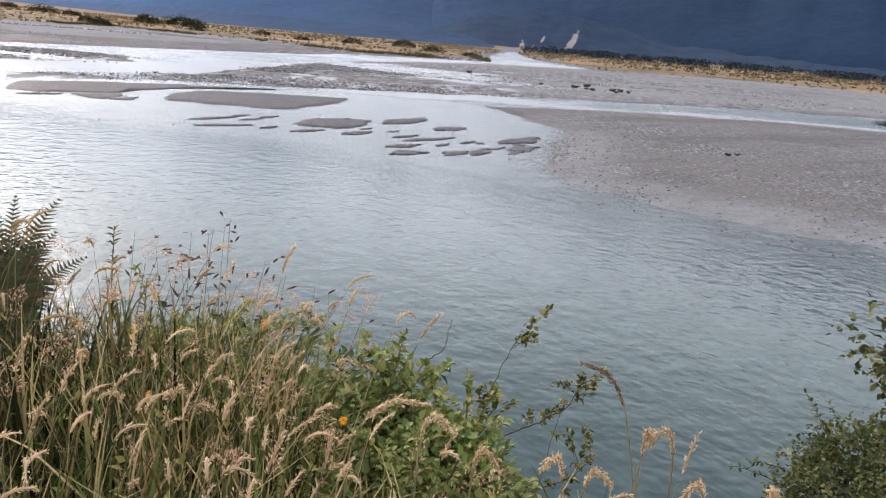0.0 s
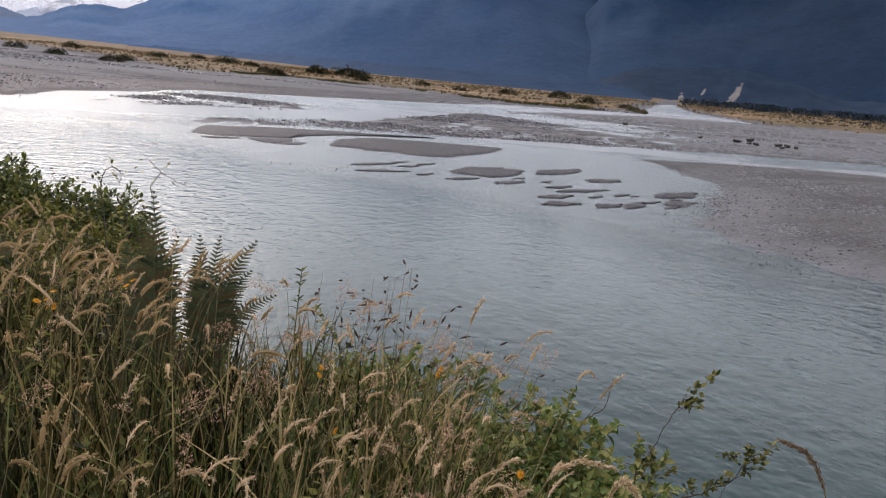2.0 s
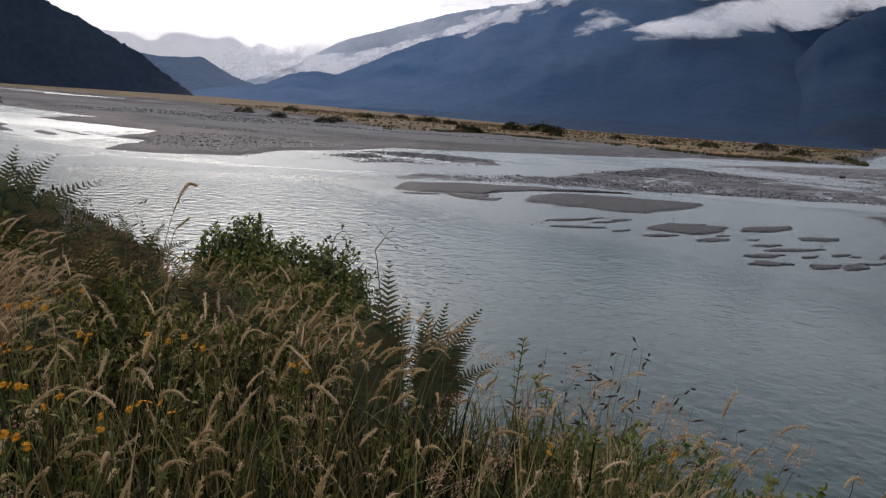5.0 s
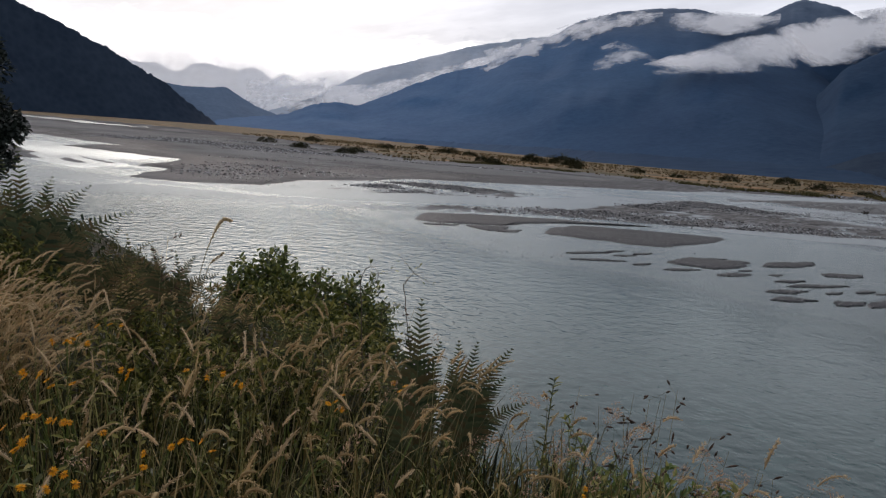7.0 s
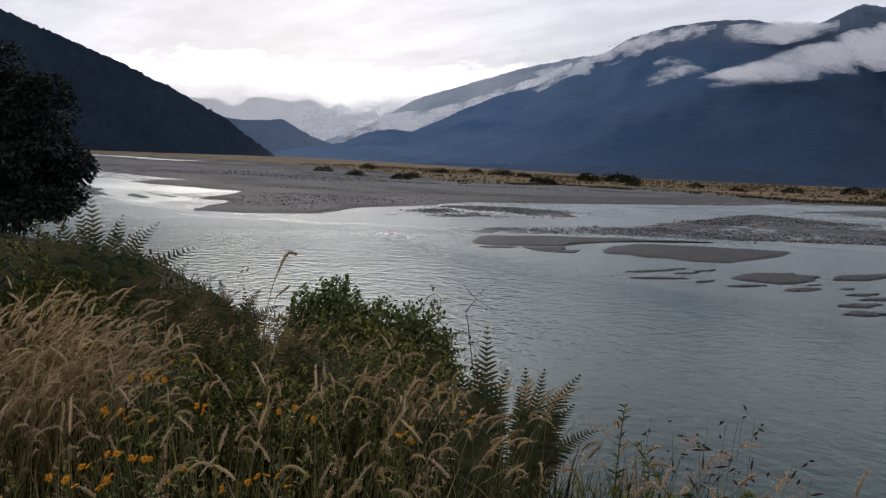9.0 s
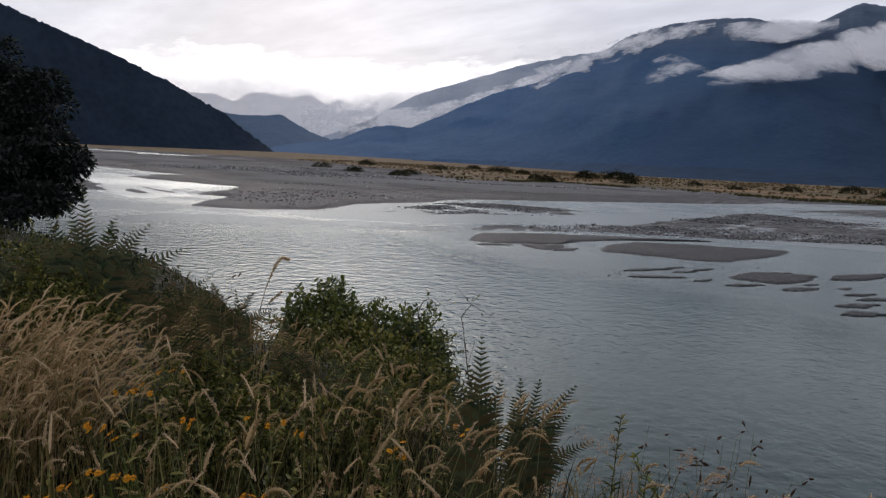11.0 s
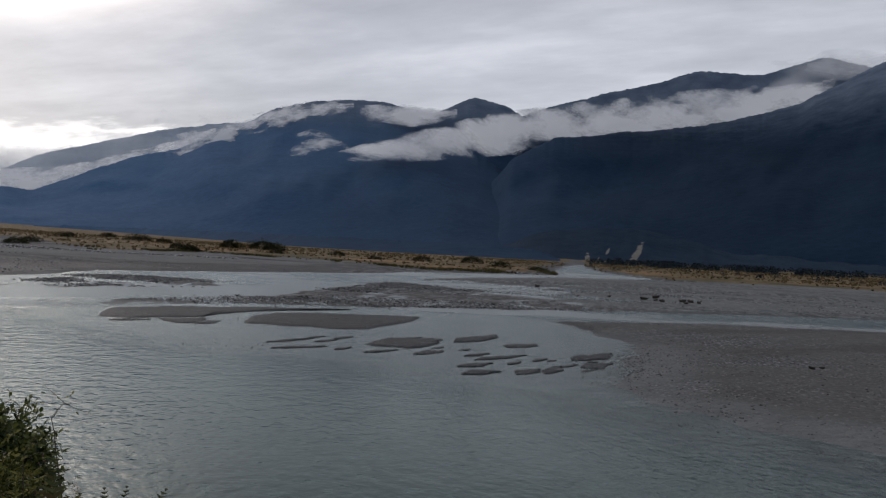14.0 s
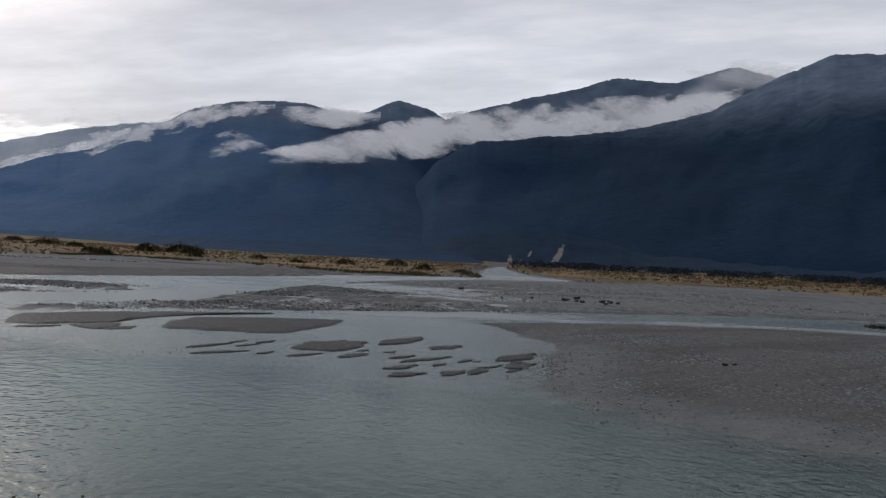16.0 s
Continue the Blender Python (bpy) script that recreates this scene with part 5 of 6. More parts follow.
bush("bramble", 0.52, 2.06, 3.14, (0.24, 0.26, 0.28), 12, 400, 0.036, "small-leaved green bramble over the bank edge", M_BRAMBLE, shell=2400, lance=0.65, seed=13, shoots=14)
bush("bramble", 0.10, 2.42, 3.20, (0.32, 0.28, 0.26), 12, 400, 0.042, "green bramble among the bank grass", M_BRAMBLE, shell=2200, lance=0.65, seed=14, shoots=14)
bush("bramble", -0.80, 3.40, 3.20, (0.5, 0.3, 0.36), 14, 700, 0.045, "green bramble below the tall grass", M_BRAMBLE, shell=2400, lance=0.6, seed=6, shoots=14)
bush("broadleaf_shrub", 2.36, 3.34, 2.94, (0.52, 0.42, 0.34), 24, 2600, 0.028, "dense small-leaved green shrub on the bank face", M_SCRUB, shell=9000, lance=0.6, seed=7, shoots=12)
bush("broadleaf_shrub", 2.62, 3.60, 3.56, (0.38, 0.32, 0.32), 20, 800, 0.042, "sparse trailing leafy shrub above the water", M_SCRUB, shell=700, lance=0.75, seed=8, shoots=12)
bush("leafy_bush", -2.4, 3.9, 3.0, (0.6, 0.3, 0.35), 12, 700, 0.05, "dark weedy bush on the bank face", M_LEAF_DARK, shell=1800, seed=9)
bush("leafy_bush", -4.55, 6.75, 2.75, (0.5, 0.5, 0.55), 16, 1200, 0.07, "dark green bush hanging down the bank face", M_LEAF_DARK, shell=2600, seed=10)
bush("leafy_bush", -10.4, 7.4, 2.9, (1.0, 0.7, 0.7), 16, 900, 0.08, "tangled dark bush at the bank edge", M_LEAF_DARK, shell=2600, seed=11)


bush("leafy_bush", -6.0, 3.85, 3.66, (0.7, 0.35, 0.30), 14, 900, 0.05, "tangle of green weeds under the large fern", M_LEAF, shell=2200, lance=0.45, seed=16, shoots=20)
bush("leafy_bush", -2.95, 2.75, 3.62, (0.45, 0.35, 0.24), 14, 700, 0.042, "dense green weeds below the brown fern", M_LEAF, shell=1500, lance=0.42, seed=18, shoots=26)
bush("leafy_bush", -2.65, 3.15, 3.58, (0.45, 0.35, 0.24), 14, 700, 0.042, "dense green weeds beside the fern", M_LEAF, shell=1500, lance=0.42, seed=19, shoots=26)
bush("leafy_bush", -3.45, 3.05, 3.62, (0.45, 0.35, 0.24), 14, 700, 0.045, "green weeds at the foot of the ferns", M_LEAF, shell=1500, lance=0.42, seed=20, shoots=20)
bush("leafy_bush", -7.6, 4.6, 3.75, (0.9, 0.5, 0.40), 14, 900, 0.06, "weedy green bush along the bank", M_LEAF, shell=2200, lance=0.45, seed=17, shoots=20)


def tall_herb(x, y, top, label, leaf=0.12, mat=M_BRAMBLE):
    """An upright herb with pointed leaves in whorls."""
    z = float(height_at(x, y)[0]) - 0.03
    h = top - z
    ob = thing("tall_herb", (x, y, z), label, "herb")
    s = np.linspace(0, 1, 8)
    path = np.stack([0.03 * s**2, 0.02 * s, h * s], -1)
    t = Soup()
    t.tubes(path[None], np.linspace(0.005, 0.002, 8), 5)
    t.mesh("stem", mat, ob)
    n = 54
    k = rng.uniform(0.35, 1.0, n)
    at = np.stack([0.03 * k**2, 0.02 * k, h * k], -1)
    way = unit(rng.uniform(0, 2 * np.pi, n)) + np.array([0, 0, 0.7])
    f = Soup()
    f.leaves(at, way, leaf * (1.15 - 0.6 * (k - 0.35)), leaf * 0.2, 0.25, 0.25)
    f.mesh("foliage", mat, ob)


tall_herb(-0.36, 3.42, 3.60, "upright green herb with long pointed leaves")
tall_herb(-0.28, 3.50, 3.48, "leafy green herb beside the bramble")
tall_herb(-1.21, 3.34, 3.95, "tall thin weed with narrow leaves beside the ferns", 0.055, M_LEAF)
tall_herb(-1.08, 3.36, 3.72, "thin leafy weed at the bank edge", 0.05, M_LEAF)
tall_herb(-2.30, 3.60, 3.98, "tall leafy weed between fern and bush", 0.06, M_LEAF)


def branch(name, nodes, label, radius, mat, leaves, leaf, side=5):
    """A bare or leafy branch through the given places, rooted in the bank."""
    nodes = np.array(nodes, float)
    ob = thing(name, tuple(nodes[0]), label, "branch")
    u = np.linspace(0, len(nodes) - 1, 24)
    path = np.stack([np.interp(u, range(len(nodes)), nodes[:, c]) for c in range(3)], -1) - nodes[0]
    path[1:-1] = (path[:-2] + path[1:-1] * 2 + path[2:]) / 4 + rng.normal(size=(22, 3)) * radius * 0.5
    t = Soup()
    t.tubes(path[None], np.linspace(radius, radius * 0.3, 24), 5)
    t.mesh("stem", mat, ob)
    if leaves:
        f = Soup()
        at, way = [], []
        for _ in range(side):
            k = rng.integers(9, 23)
            out = rng.normal(size=3) * 0.10 + (path[k] - path[k - 4]) * 0.3 + np.array([0, 0, 0.01])
            s = np.linspace(0, 1, 7)[:, None]
            twig = path[k] + out * s
            w = Soup()
            w.tubes(twig[None], np.linspace(0.0025, 0.0009, 7))
            w.mesh("twig", mat, ob)
            at += [twig[i] for i in rng.integers(2, 7, leaves // side)]
            way += [out + rng.normal(size=3) * 0.14 for _ in range(leaves // side)]
        f.leaves(np.array(at) + rng.normal(size=(len(at), 3)) * 0.012, np.array(way), leaf * rng.uniform(0.7, 1.2, len(at)), leaf * 0.5, 0.2)
        f.mesh("foliage", M_LEAF, ob)
    return ob


branch("willow_branch", [(0.30, 3.9, 2.2), (0.52, 4.6, 2.38), (0.60, 4.78, 2.54), (0.70, 4.88, 2.78), (0.82, 4.94, 3.04)], "leafy green branch rising over the water", 0.008, M_BARK, 150, 0.055, 7)
branch("willow_branch", [(0.35, 3.9, 2.3), (0.74, 4.6, 2.45), (0.94, 4.6, 2.55), (1.10, 4.6, 2.66), (1.20, 4.65, 2.84)], "leafy branch spreading low over the water", 0.007, M_BARK, 170, 0.05, 9)
branch("willow_branch", [(0.35, 3.8, 2.2), (0.9, 4.3, 2.25), (1.15, 4.4, 2.30), (1.30, 4.45, 2.45)], "low leafy branch at the foot of the bank", 0.007, M_BARK, 130, 0.045, 8)
branch("bare_twig", [(0.30, 3.9, 2.5), (0.47, 4.72, 2.60), (0.66, 4.75, 2.62), (0.86, 4.78, 2.60)], "pale bare twig reaching over the water", 0.006, M_BARK_PALE, 0, 0)
branch("bare_twig", [(0.05, 3.7, 2.7), (0.16, 4.28, 2.97), (0.21, 4.31, 3.05), (0.30, 4.33, 3.09), (0.335, 4.39, 3.27)], "dark hooked bare twig above the bank", 0.007, M_BARK, 0, 0)
branch("bare_twig", [(0.9, 4.2, 2.2), (1.02, 4.5, 2.5), (1.08, 4.55, 2.75)], "thin bare twig over the water", 0.004, M_BARK, 0, 0)


branch("bare_twig", [(-2.82, 4.35, 3.1), (-2.86, 4.33, 3.84), (-2.88, 4.32, 4.04), (-2.86, 4.33, 4.13), (-2.81, 4.36, 4.15), (-2.77, 4.38, 4.10), (-2.79, 4.37, 4.03)], "thin curling tendril with small leaves", 0.0045, M_BARK, 18, 0.035, 3)
branch("bare_twig", [(-2.50, 4.53, 3.1), (-2.61, 4.47, 3.93), (-2.63, 4.46, 4.04), (-2.59, 4.49, 4.11), (-2.52, 4.52, 4.13)], "thin arching tendril over the water", 0.0040, M_BARK, 12, 0.03, 3)
branch("bare_twig", [(-2.66, 4.40, 3.1), (-2.72, 4.36, 3.6), (-2.74, 4.38, 3.85), (-2.69, 4.42, 3.93)], "wiry leafy tendril beside the bush", 0.0040, M_BARK, 20, 0.04, 4)


# ---- ragwort ----
def ragwort(x, y, top, flowers):
    z = float(height_at(x, y)[0]) - 0.03
    h = top - z
    ob = thing("ragwort_plant", (x, y, z), "ragwort plant with bright yellow daisy flowers", "flower", "yellow ragwort on the bank")
    s = np.linspace(0, 1, 8)
    lean = rng.normal(size=2) * 0.06
    path = np.stack([lean[0] * s**2, lean[1] * s**2, h * s], -1)
    t = Soup()
    t.tubes(path[None], np.linspace(0.0035, 0.002, 8), 4)
    heads = []
    for k in range(flowers):
        out = np.array([*(rng.normal(size=2) * 0.035), rng.uniform(-0.02, 0.015)])
        at = path[-2]
        end = path[-1] + out
        t.tubes((at + (end - at) * s[:, None])[None], np.full(8, 0.0012))
        heads.append(end)
    t.mesh("stem", M_BLADE, ob)
    n = 16
    k = rng.uniform(0.3, 0.9, n)
    f = Soup()
    f.leaves(np.stack([lean[0] * k**2, lean[1] * k**2, h * k], -1), unit(rng.uniform(0, 7, n)) + np.array([0, 0, 0.3]), 0.052, 0.015)
    f.mesh("foliage", M_LEAF, ob)
    for end in heads:
        p = Soup()
        a = np.linspace(0, 2 * np.pi, 12, endpoint=False)
        ax = np.array([rng.normal() * 0.5, -0.5 + rng.normal() * 0.5, 0.8])
        ax /= np.linalg.norm(ax)
        e1 = np.cross(ax, [1.0, 0.2, 0])
        e1 /= np.linalg.norm(e1)
        way = np.cos(a)[:, None] * e1 + np.sin(a)[:, None] * np.cross(ax, e1) + ax * 0.2
        p.leaves(np.repeat(end[None], 12, 0), way, 0.014, 0.0062, 0.1, 0.2)
        head = p.mesh("flower", M_YELLOW, ob)
        e = Soup()
        ring = end + unit(np.linspace(0, 2 * np.pi, 8, endpoint=False)) * 0.004 + np.array([0, 0, 0.002])
        e.add(np.r_[ring, [end + np.array([0, 0, 0.0055])]], [[i, (i + 1) % 8, 8] for i in range(8)])
        e.mesh("flower_eye", M_AMBER, head)


for spot in ((-2.31, 1.66, 4.24, 6), (-2.20, 1.45, 4.20, 4), (-2.11, 1.54, 4.15, 3), (-1.97, 1.52, 4.12, 3), (-1.90, 1.58, 4.07, 3), (-2.01, 1.32, 4.16, 4),
             (-1.94, 1.40, 4.14, 4), (-1.91, 1.27, 4.14, 3), (-1.87, 1.15, 4.15, 4), (-1.91, 1.95, 4.15, 3), (-2.21, 1.75, 4.15, 4), (-2.46, 1.95, 4.21, 3),
             (-2.01, 1.94, 4.12, 2), (-1.72, 2.16, 4.06, 3), (-1.66, 2.07, 4.04, 2), (-1.65, 2.32, 4.03, 3), (-1.64, 1.55, 4.09, 4), (-1.75, 1.10, 4.12, 5),
             (-1.70, 1.48, 4.07, 3), (-0.48, 2.68, 3.79, 2), (-0.63, 2.18, 3.80, 1), (-0.70, 2.52, 3.82, 2), (-0.02, 2.0, 3.80, 1)):
    ragwort(*spot)


# ---- seed stalks standing out against the water ----
def seed_stalk(x, y, top, lean, label):
    """A thin stem with loose dark seed clusters on short branchlets."""
    z = float(height_at(x, y)[0]) - 0.03
    h = top - z
    ob = thing("seed_stalk", (x, y, z), label, "seed stalk", "seed stalks at the bank edge")
    s = np.linspace(0, 1, 10)
    path = np.stack([lean * s**2, 0.03 * s, h * s * (1 - 0.04 * s)], -1)
    t = Soup()
    t.tubes(path[None], np.linspace(0.0022, 0.0008, 10))
    for k in rng.uniform(0.55, 1.0, 9):
        at = np.array([np.interp(k, s, path[:, c]) for c in range(3)])
        out = np.array([*(rng.normal(size=2) * 0.036), rng.uniform(-0.01, 0.045)])
        t.tubes((at + out * s[:, None])[None], np.full(10, 0.0006))
        p, q = Soup(), np.linspace(0, 1, 6)[:, None]
        way = out / np.linalg.norm(out) + rng.normal(size=3) * 0.5
        p.tubes((at + out + way * q * rng.uniform(0.018, 0.036) + np.array([0, 0, -0.006]) * q * q)[None], np.array([0.0008, 0.0036, 0.0048, 0.0041, 0.0023, 0.0004]), 5)
        p.mesh("seed_pod", M_POD, ob)
    t.mesh("stem", M_STALK, ob)


for x, y, top, lean in ((-0.78, 3.03, 4.07, 0.03), (-0.71, 3.05, 4.06, 0.02), (-0.66, 3.06, 4.09, 0.03), (-0.66, 2.84, 4.14, 0.05), (-0.58, 2.88, 4.17, 0.02), (-0.50, 2.86, 4.02, 0.08), (-0.72, 2.92, 4.02, -0.04), (-0.42, 2.95, 3.95, 0.06),
                        (-0.30, 2.98, 3.90, 0.05), (-0.10, 2.92, 3.80, 0.05), (-0.85, 3.0, 4.0, -0.03), (-1.02, 3.05, 4.05, 0.04), (-0.18, 3.0, 3.86, -0.02),
                        (-2.05, 3.35, 4.2, 0.1), (-2.2, 3.3, 4.1, -0.05), (-3.0, 3.9, 4.2, 0.1), (-3.35, 3.04, 4.42, 0.01), (-3.32, 3.07, 4.31, 0.01), (-3.37, 3.02, 4.33, 0.01)):
    seed_stalk(x, y, top, lean, "thin stalk with loose dark seed clusters")


def arching_plume(nodes, split, label, mat, thick=0.006):
    """A grass stem through the given places whose last stretch, from node split on, is a furry head."""
    nodes = np.array(nodes, float)
    nodes[0, 2] = float(height_at(nodes[0, 0], nodes[0, 1])[0]) - 0.03
    ob = thing("grass_plume", tuple(nodes[0]), label, "grass", "tall plumes at the bank edge")
    u = np.linspace(0, len(nodes) - 1, 40)
    path = np.stack([np.interp(u, range(len(nodes)), nodes[:, c]) for c in range(3)], -1) - nodes[0]
    for _ in range(3):
        path[1:-1] = (path[:-2] + path[1:-1] * 2 + path[2:]) / 4
    t = Soup()
    t.tubes(path[None], np.linspace(0.0028, 0.0012, 40))
    t.mesh("stem", M_STALK, ob)
    head = path[u >= split]
    n = int(2600 * np.linalg.norm(np.diff(head, axis=0), axis=1).sum())
    k = rng.uniform(0, len(head) - 1.001, n)
    i = k.astype(int)
    at = head[i] * (1 - (k - i)[:, None]) + head[i + 1] * (k - i)[:, None]
    swell = np.sin(np.pi * np.clip(k / (len(head) - 1), 0.05, 0.97)) ** 0.6
    p = Soup()
    p.slivers(at + rng.normal(size=(n, 3)) * thick * 0.5 * swell[:, None], head[i + 1] - head[i] + rng.normal(size=(n, 3)) * 0.0025, rng.uniform(0.008, 0.014, n), 0.0032)
    p.mesh("seed_head", mat, ob, smooth=False)


arching_plume([(0.74, 1.74, 3.3), (0.73, 1.75, 3.82), (0.71, 1.75, 3.91), (0.68, 1.76, 4.04), (0.65, 1.77, 4.10), (0.62, 1.77, 4.13), (0.57, 1.78, 4.14)], 3, "tall brown grass plume bent over above the water", M_HEAD_BROWN)
arching_plume([(-3.05, 2.95, 3.6), (-3.01, 2.96, 4.18), (-2.98, 2.99, 4.36), (-2.95, 3.02, 4.47), (-2.92, 3.04, 4.52), (-2.89, 3.06, 4.51)], 2, "tall pale grass plume above the ferns", M_HEAD_TAN, 0.008)
arching_plume([(-3.06, 2.97, 3.6), (-3.00, 2.98, 4.15), (-2.97, 3.00, 4.28), (-2.91, 3.03, 4.34)], 2, "shorter pale grass plume above the ferns", M_HEAD_TAN, 0.007)
for x, y, top, reach in ((0.52, 1.56, 4.02, -0.030), (0.55, 1.55, 4.00, 0.035), (0.66, 1.53, 4.11, 0.010), (0.73, 1.52, 4.12, -0.035), (0.79, 1.48, 4.03, -0.025), (0.93, 1.42, 4.00, 0.035), (0.89, 1.44, 4.05, 0.012), (0.20, 1.62, 4.06, 0.04), (0.32, 1.60, 4.00, 0.03)):
    arching_plume([(x, y, 3.3), (x + 0.1 * reach, y, top - 0.10), (x + 0.3 * reach, y, top - 0.035), (x + 0.7 * reach, y, top), (x + 1.3 * reach, y, top - 0.012), (x + 1.8 * reach, y, top - 0.035)], 1.6, "pale grass plume at the edge of the bank", M_HEAD, 0.0065)
arching_plume([(0.02, 1.74, 3.3), (0.04, 1.75, 3.88), (0.08, 1.75, 3.98), (0.14, 1.76, 4.02), (0.22, 1.77, 4.01)], 1.7, "arching pale grass plume over the bramble", M_HEAD, 0.008)


# ---- dark tree on the bank upstream ----
def bank_tree(x, y, height, spread, leaves, label, seed):
    g = np.random.default_rng(seed)
    z = float(height_at(x, y)[0]) - 0.1
    ob = thing("tree", (x, y, z), label, "tree")
    s = np.linspace(0, 1, 10)
    t = Soup()
    t.tubes(np.stack([0.3 * s**2, 0.1 * s, height * 0.8 * s], -1)[None], np.linspace(0.30, 0.05, 10), 8)
    t.mesh("trunk", M_BARK, ob)
    clumps = []
    for k in range(26):
        a, up = g.uniform(0, 2 * np.pi), g.uniform(0.30, 0.95)
        reach = spread * (1.05 - 1.1 * abs(up - 0.48)) * g.uniform(0.45, 1.15)
        start = np.array([0.3 * up**2, 0.1 * up, height * 0.8 * up])
        end = start + np.array([math.cos(a) * reach, math.sin(a) * reach, height * g.uniform(-0.14, 0.20)])
        limb = Soup()
        limb.tubes((start + (end - start) * s[:, None] + np.array([0, 0, 0.5]) * (s * (1 - s))[:, None])[None], np.linspace(0.09, 0.02, 10), 5)
        limb.mesh("limb", M_BARK, ob)
        for q in (0.35, 0.55, 0.75, 0.9, 1.0, 1.08):
            clumps.append((start + (end - start) * q + g.normal(size=3) * 0.3, spread * g.uniform(0.07, 0.22)))
    f = Soup()
    weight = np.array([rad**2 for _, rad in clumps])
    for (c, rad), per in zip(clumps, (leaves * weight / weight.sum()).astype(int)):
        d = g.normal(size=(per, 3))
        d *= (g.uniform(0.2, 1, (per, 1)) ** 0.5) * rad / np.linalg.norm(d, axis=1, keepdims=True) * np.array([1, 1, 0.7])
        f.kites(c + d, d + g.normal(size=(per, 3)) * 0.4 - np.array([0, 0, 0.1]), g.uniform(0.20, 0.37, per), 0.19)
    f.mesh("crown", M_TREE, ob)


bank_tree(-39.6, 22.2, 9.6, 5.3, 52000, "dark spreading evergreen tree on the upstream bank", 5)
bank_tree(-45.0, 22.6, 12.5, 6.0, 24000, "taller dark evergreen tree behind its neighbour on the bank", 6)


# ---- far shrubs, tussocks and woods ----
def far_shrub(x, y, wide, high, label, seed):
    """A low shrub of many small clumps."""
    g = np.random.default_rng(300 + seed)
    z = float(height_at(x, y)[0]) - 0.1
    ob = thing("shrub", (x, y, z), label, "shrub", "shrubs on the river flats")
    t, f = Soup(), Soup()
    s = np.linspace(0, 1, 5)
    for k in range(7):
        a = g.uniform(0, 2 * np.pi)
        end = np.array([math.cos(a) * wide * 0.35, math.sin(a) * wide * 0.25, high * g.uniform(0.5, 0.9)])
        t.tubes((end * s[:, None])[None], np.linspace(0.06, 0.02, 5))
    n = 1100
    d = g.normal(size=(n, 3))
    d /= np.linalg.norm(d, axis=1, keepdims=True)
    d[:, 2] = np.abs(d[:, 2]) * 0.8
    lump = 0.65 + 0.7 * g.random(9)[(np.arctan2(d[:, 1], d[:, 0]) * 9 / 6.3 + 4.5).astype(int) % 9]
    at = d * np.array([wide / 2, wide / 3, high]) * (lump * g.uniform(0.6, 1.0, n))[:, None]
    f.kites(at, d + g.normal(size=(n, 3)) * 0.5, high * g.uniform(0.10, 0.22, n), high * 0.11, 0.3)
    t.mesh("stem", M_BARK, ob)
    f.mesh("foliage", M_SHRUB, ob)


for k, (x, y, w, h) in enumerate(((-220, 404, 10, 3.0), (-170, 338, 11, 3.4), (-146, 313, 8, 2.6), (-99, 222, 5, 1.9), (-92, 214, 6, 2.4), (-112, 299, 9, 3.6), (-108, 322, 15, 4.4),
                                  (-94, 297, 9, 3.4), (-15, 253, 7, 2.4), (-5, 217, 6, 2.0), (5, 217, 5, 1.4), (-193, 234, 8, 2.2), (-154, 203, 7, 2.2), (-232, 317, 9, 3.0),
                                  (-128, 190, 9, 2.2), (-188, 312, 8, 2.6), (-138, 211, 7, 2.0), (-60, 260, 6, 1.8), (-42, 230, 5, 1.5), (-30, 245, 6, 1.8), (-75, 240, 5, 1.6), (44, 79, 3.2, 0.9))):
    far_shrub(x, y, w, h, "low dark scrub bush on the dry river flats", k)


def tussocks():
    """Dry tussock clumps over the grassland."""
    def keep(x, y):
        g = np.maximum(inside_distance(x, y, GRASS), inside_distance(x, y, EAST))
        return (g > -1) * (0.15 + 0.85 * step(-0.08, 0.16, fbm(x * 0.05, y * 0.05, 4, 44)))

    x, y = scatter(17000, keep, (-330, 260, 165, 480))
    n = len(x)
    z = height_at(x, y)
    soup = Soup()
    per = 9
    size = rng.uniform(0.3, 0.9, n) * (0.6 + np.hypot(x, y) / 700)
    base = np.repeat(np.stack([x, y, z - 0.1], -1), per, 0)
    way = unit(rng.uniform(0, 2 * np.pi, n * per)) * rng.uniform(0.3, 1.4, (n * per, 1)) + np.array([0, 0, 1.0])
    soup.slivers(base, way, np.repeat(size, per) * rng.uniform(0.7, 1.2, n * per), np.repeat(size, per) * 0.45)
    tagged(soup.mesh("tussock_grass", M_TUSSOCK), "dry golden tussock grass over the river flats", "grass", kind="stuff")


tussocks()


def rushes():
    """A belt of dark olive rushes along the near edge of the grassland."""
    def keep(x, y):
        g = inside_distance(x, y, GRASS)
        return (np.abs(g - 1.5) < 2.5) * step(-0.10, 0.10, fbm(x * 0.07, y * 0.07, 3, 46))

    x, y = scatter(26000, keep, (-110, 20, 165, 240))
    soup = Soup()
    n, per = len(x), 7
    base = np.repeat(np.stack([x, y, height_at(x, y) - 0.1], -1), per, 0)
    way = unit(rng.uniform(0, 2 * np.pi, n * per)) * rng.uniform(0.1, 0.9, (n * per, 1)) + UP
    soup.slivers(base, way, rng.uniform(0.25, 0.75, n * per), 0.22)
    tagged(soup.mesh("rushes", M_RUSH), "dark olive rushes along the edge of the grassland", "rushes", kind="stuff")


rushes()


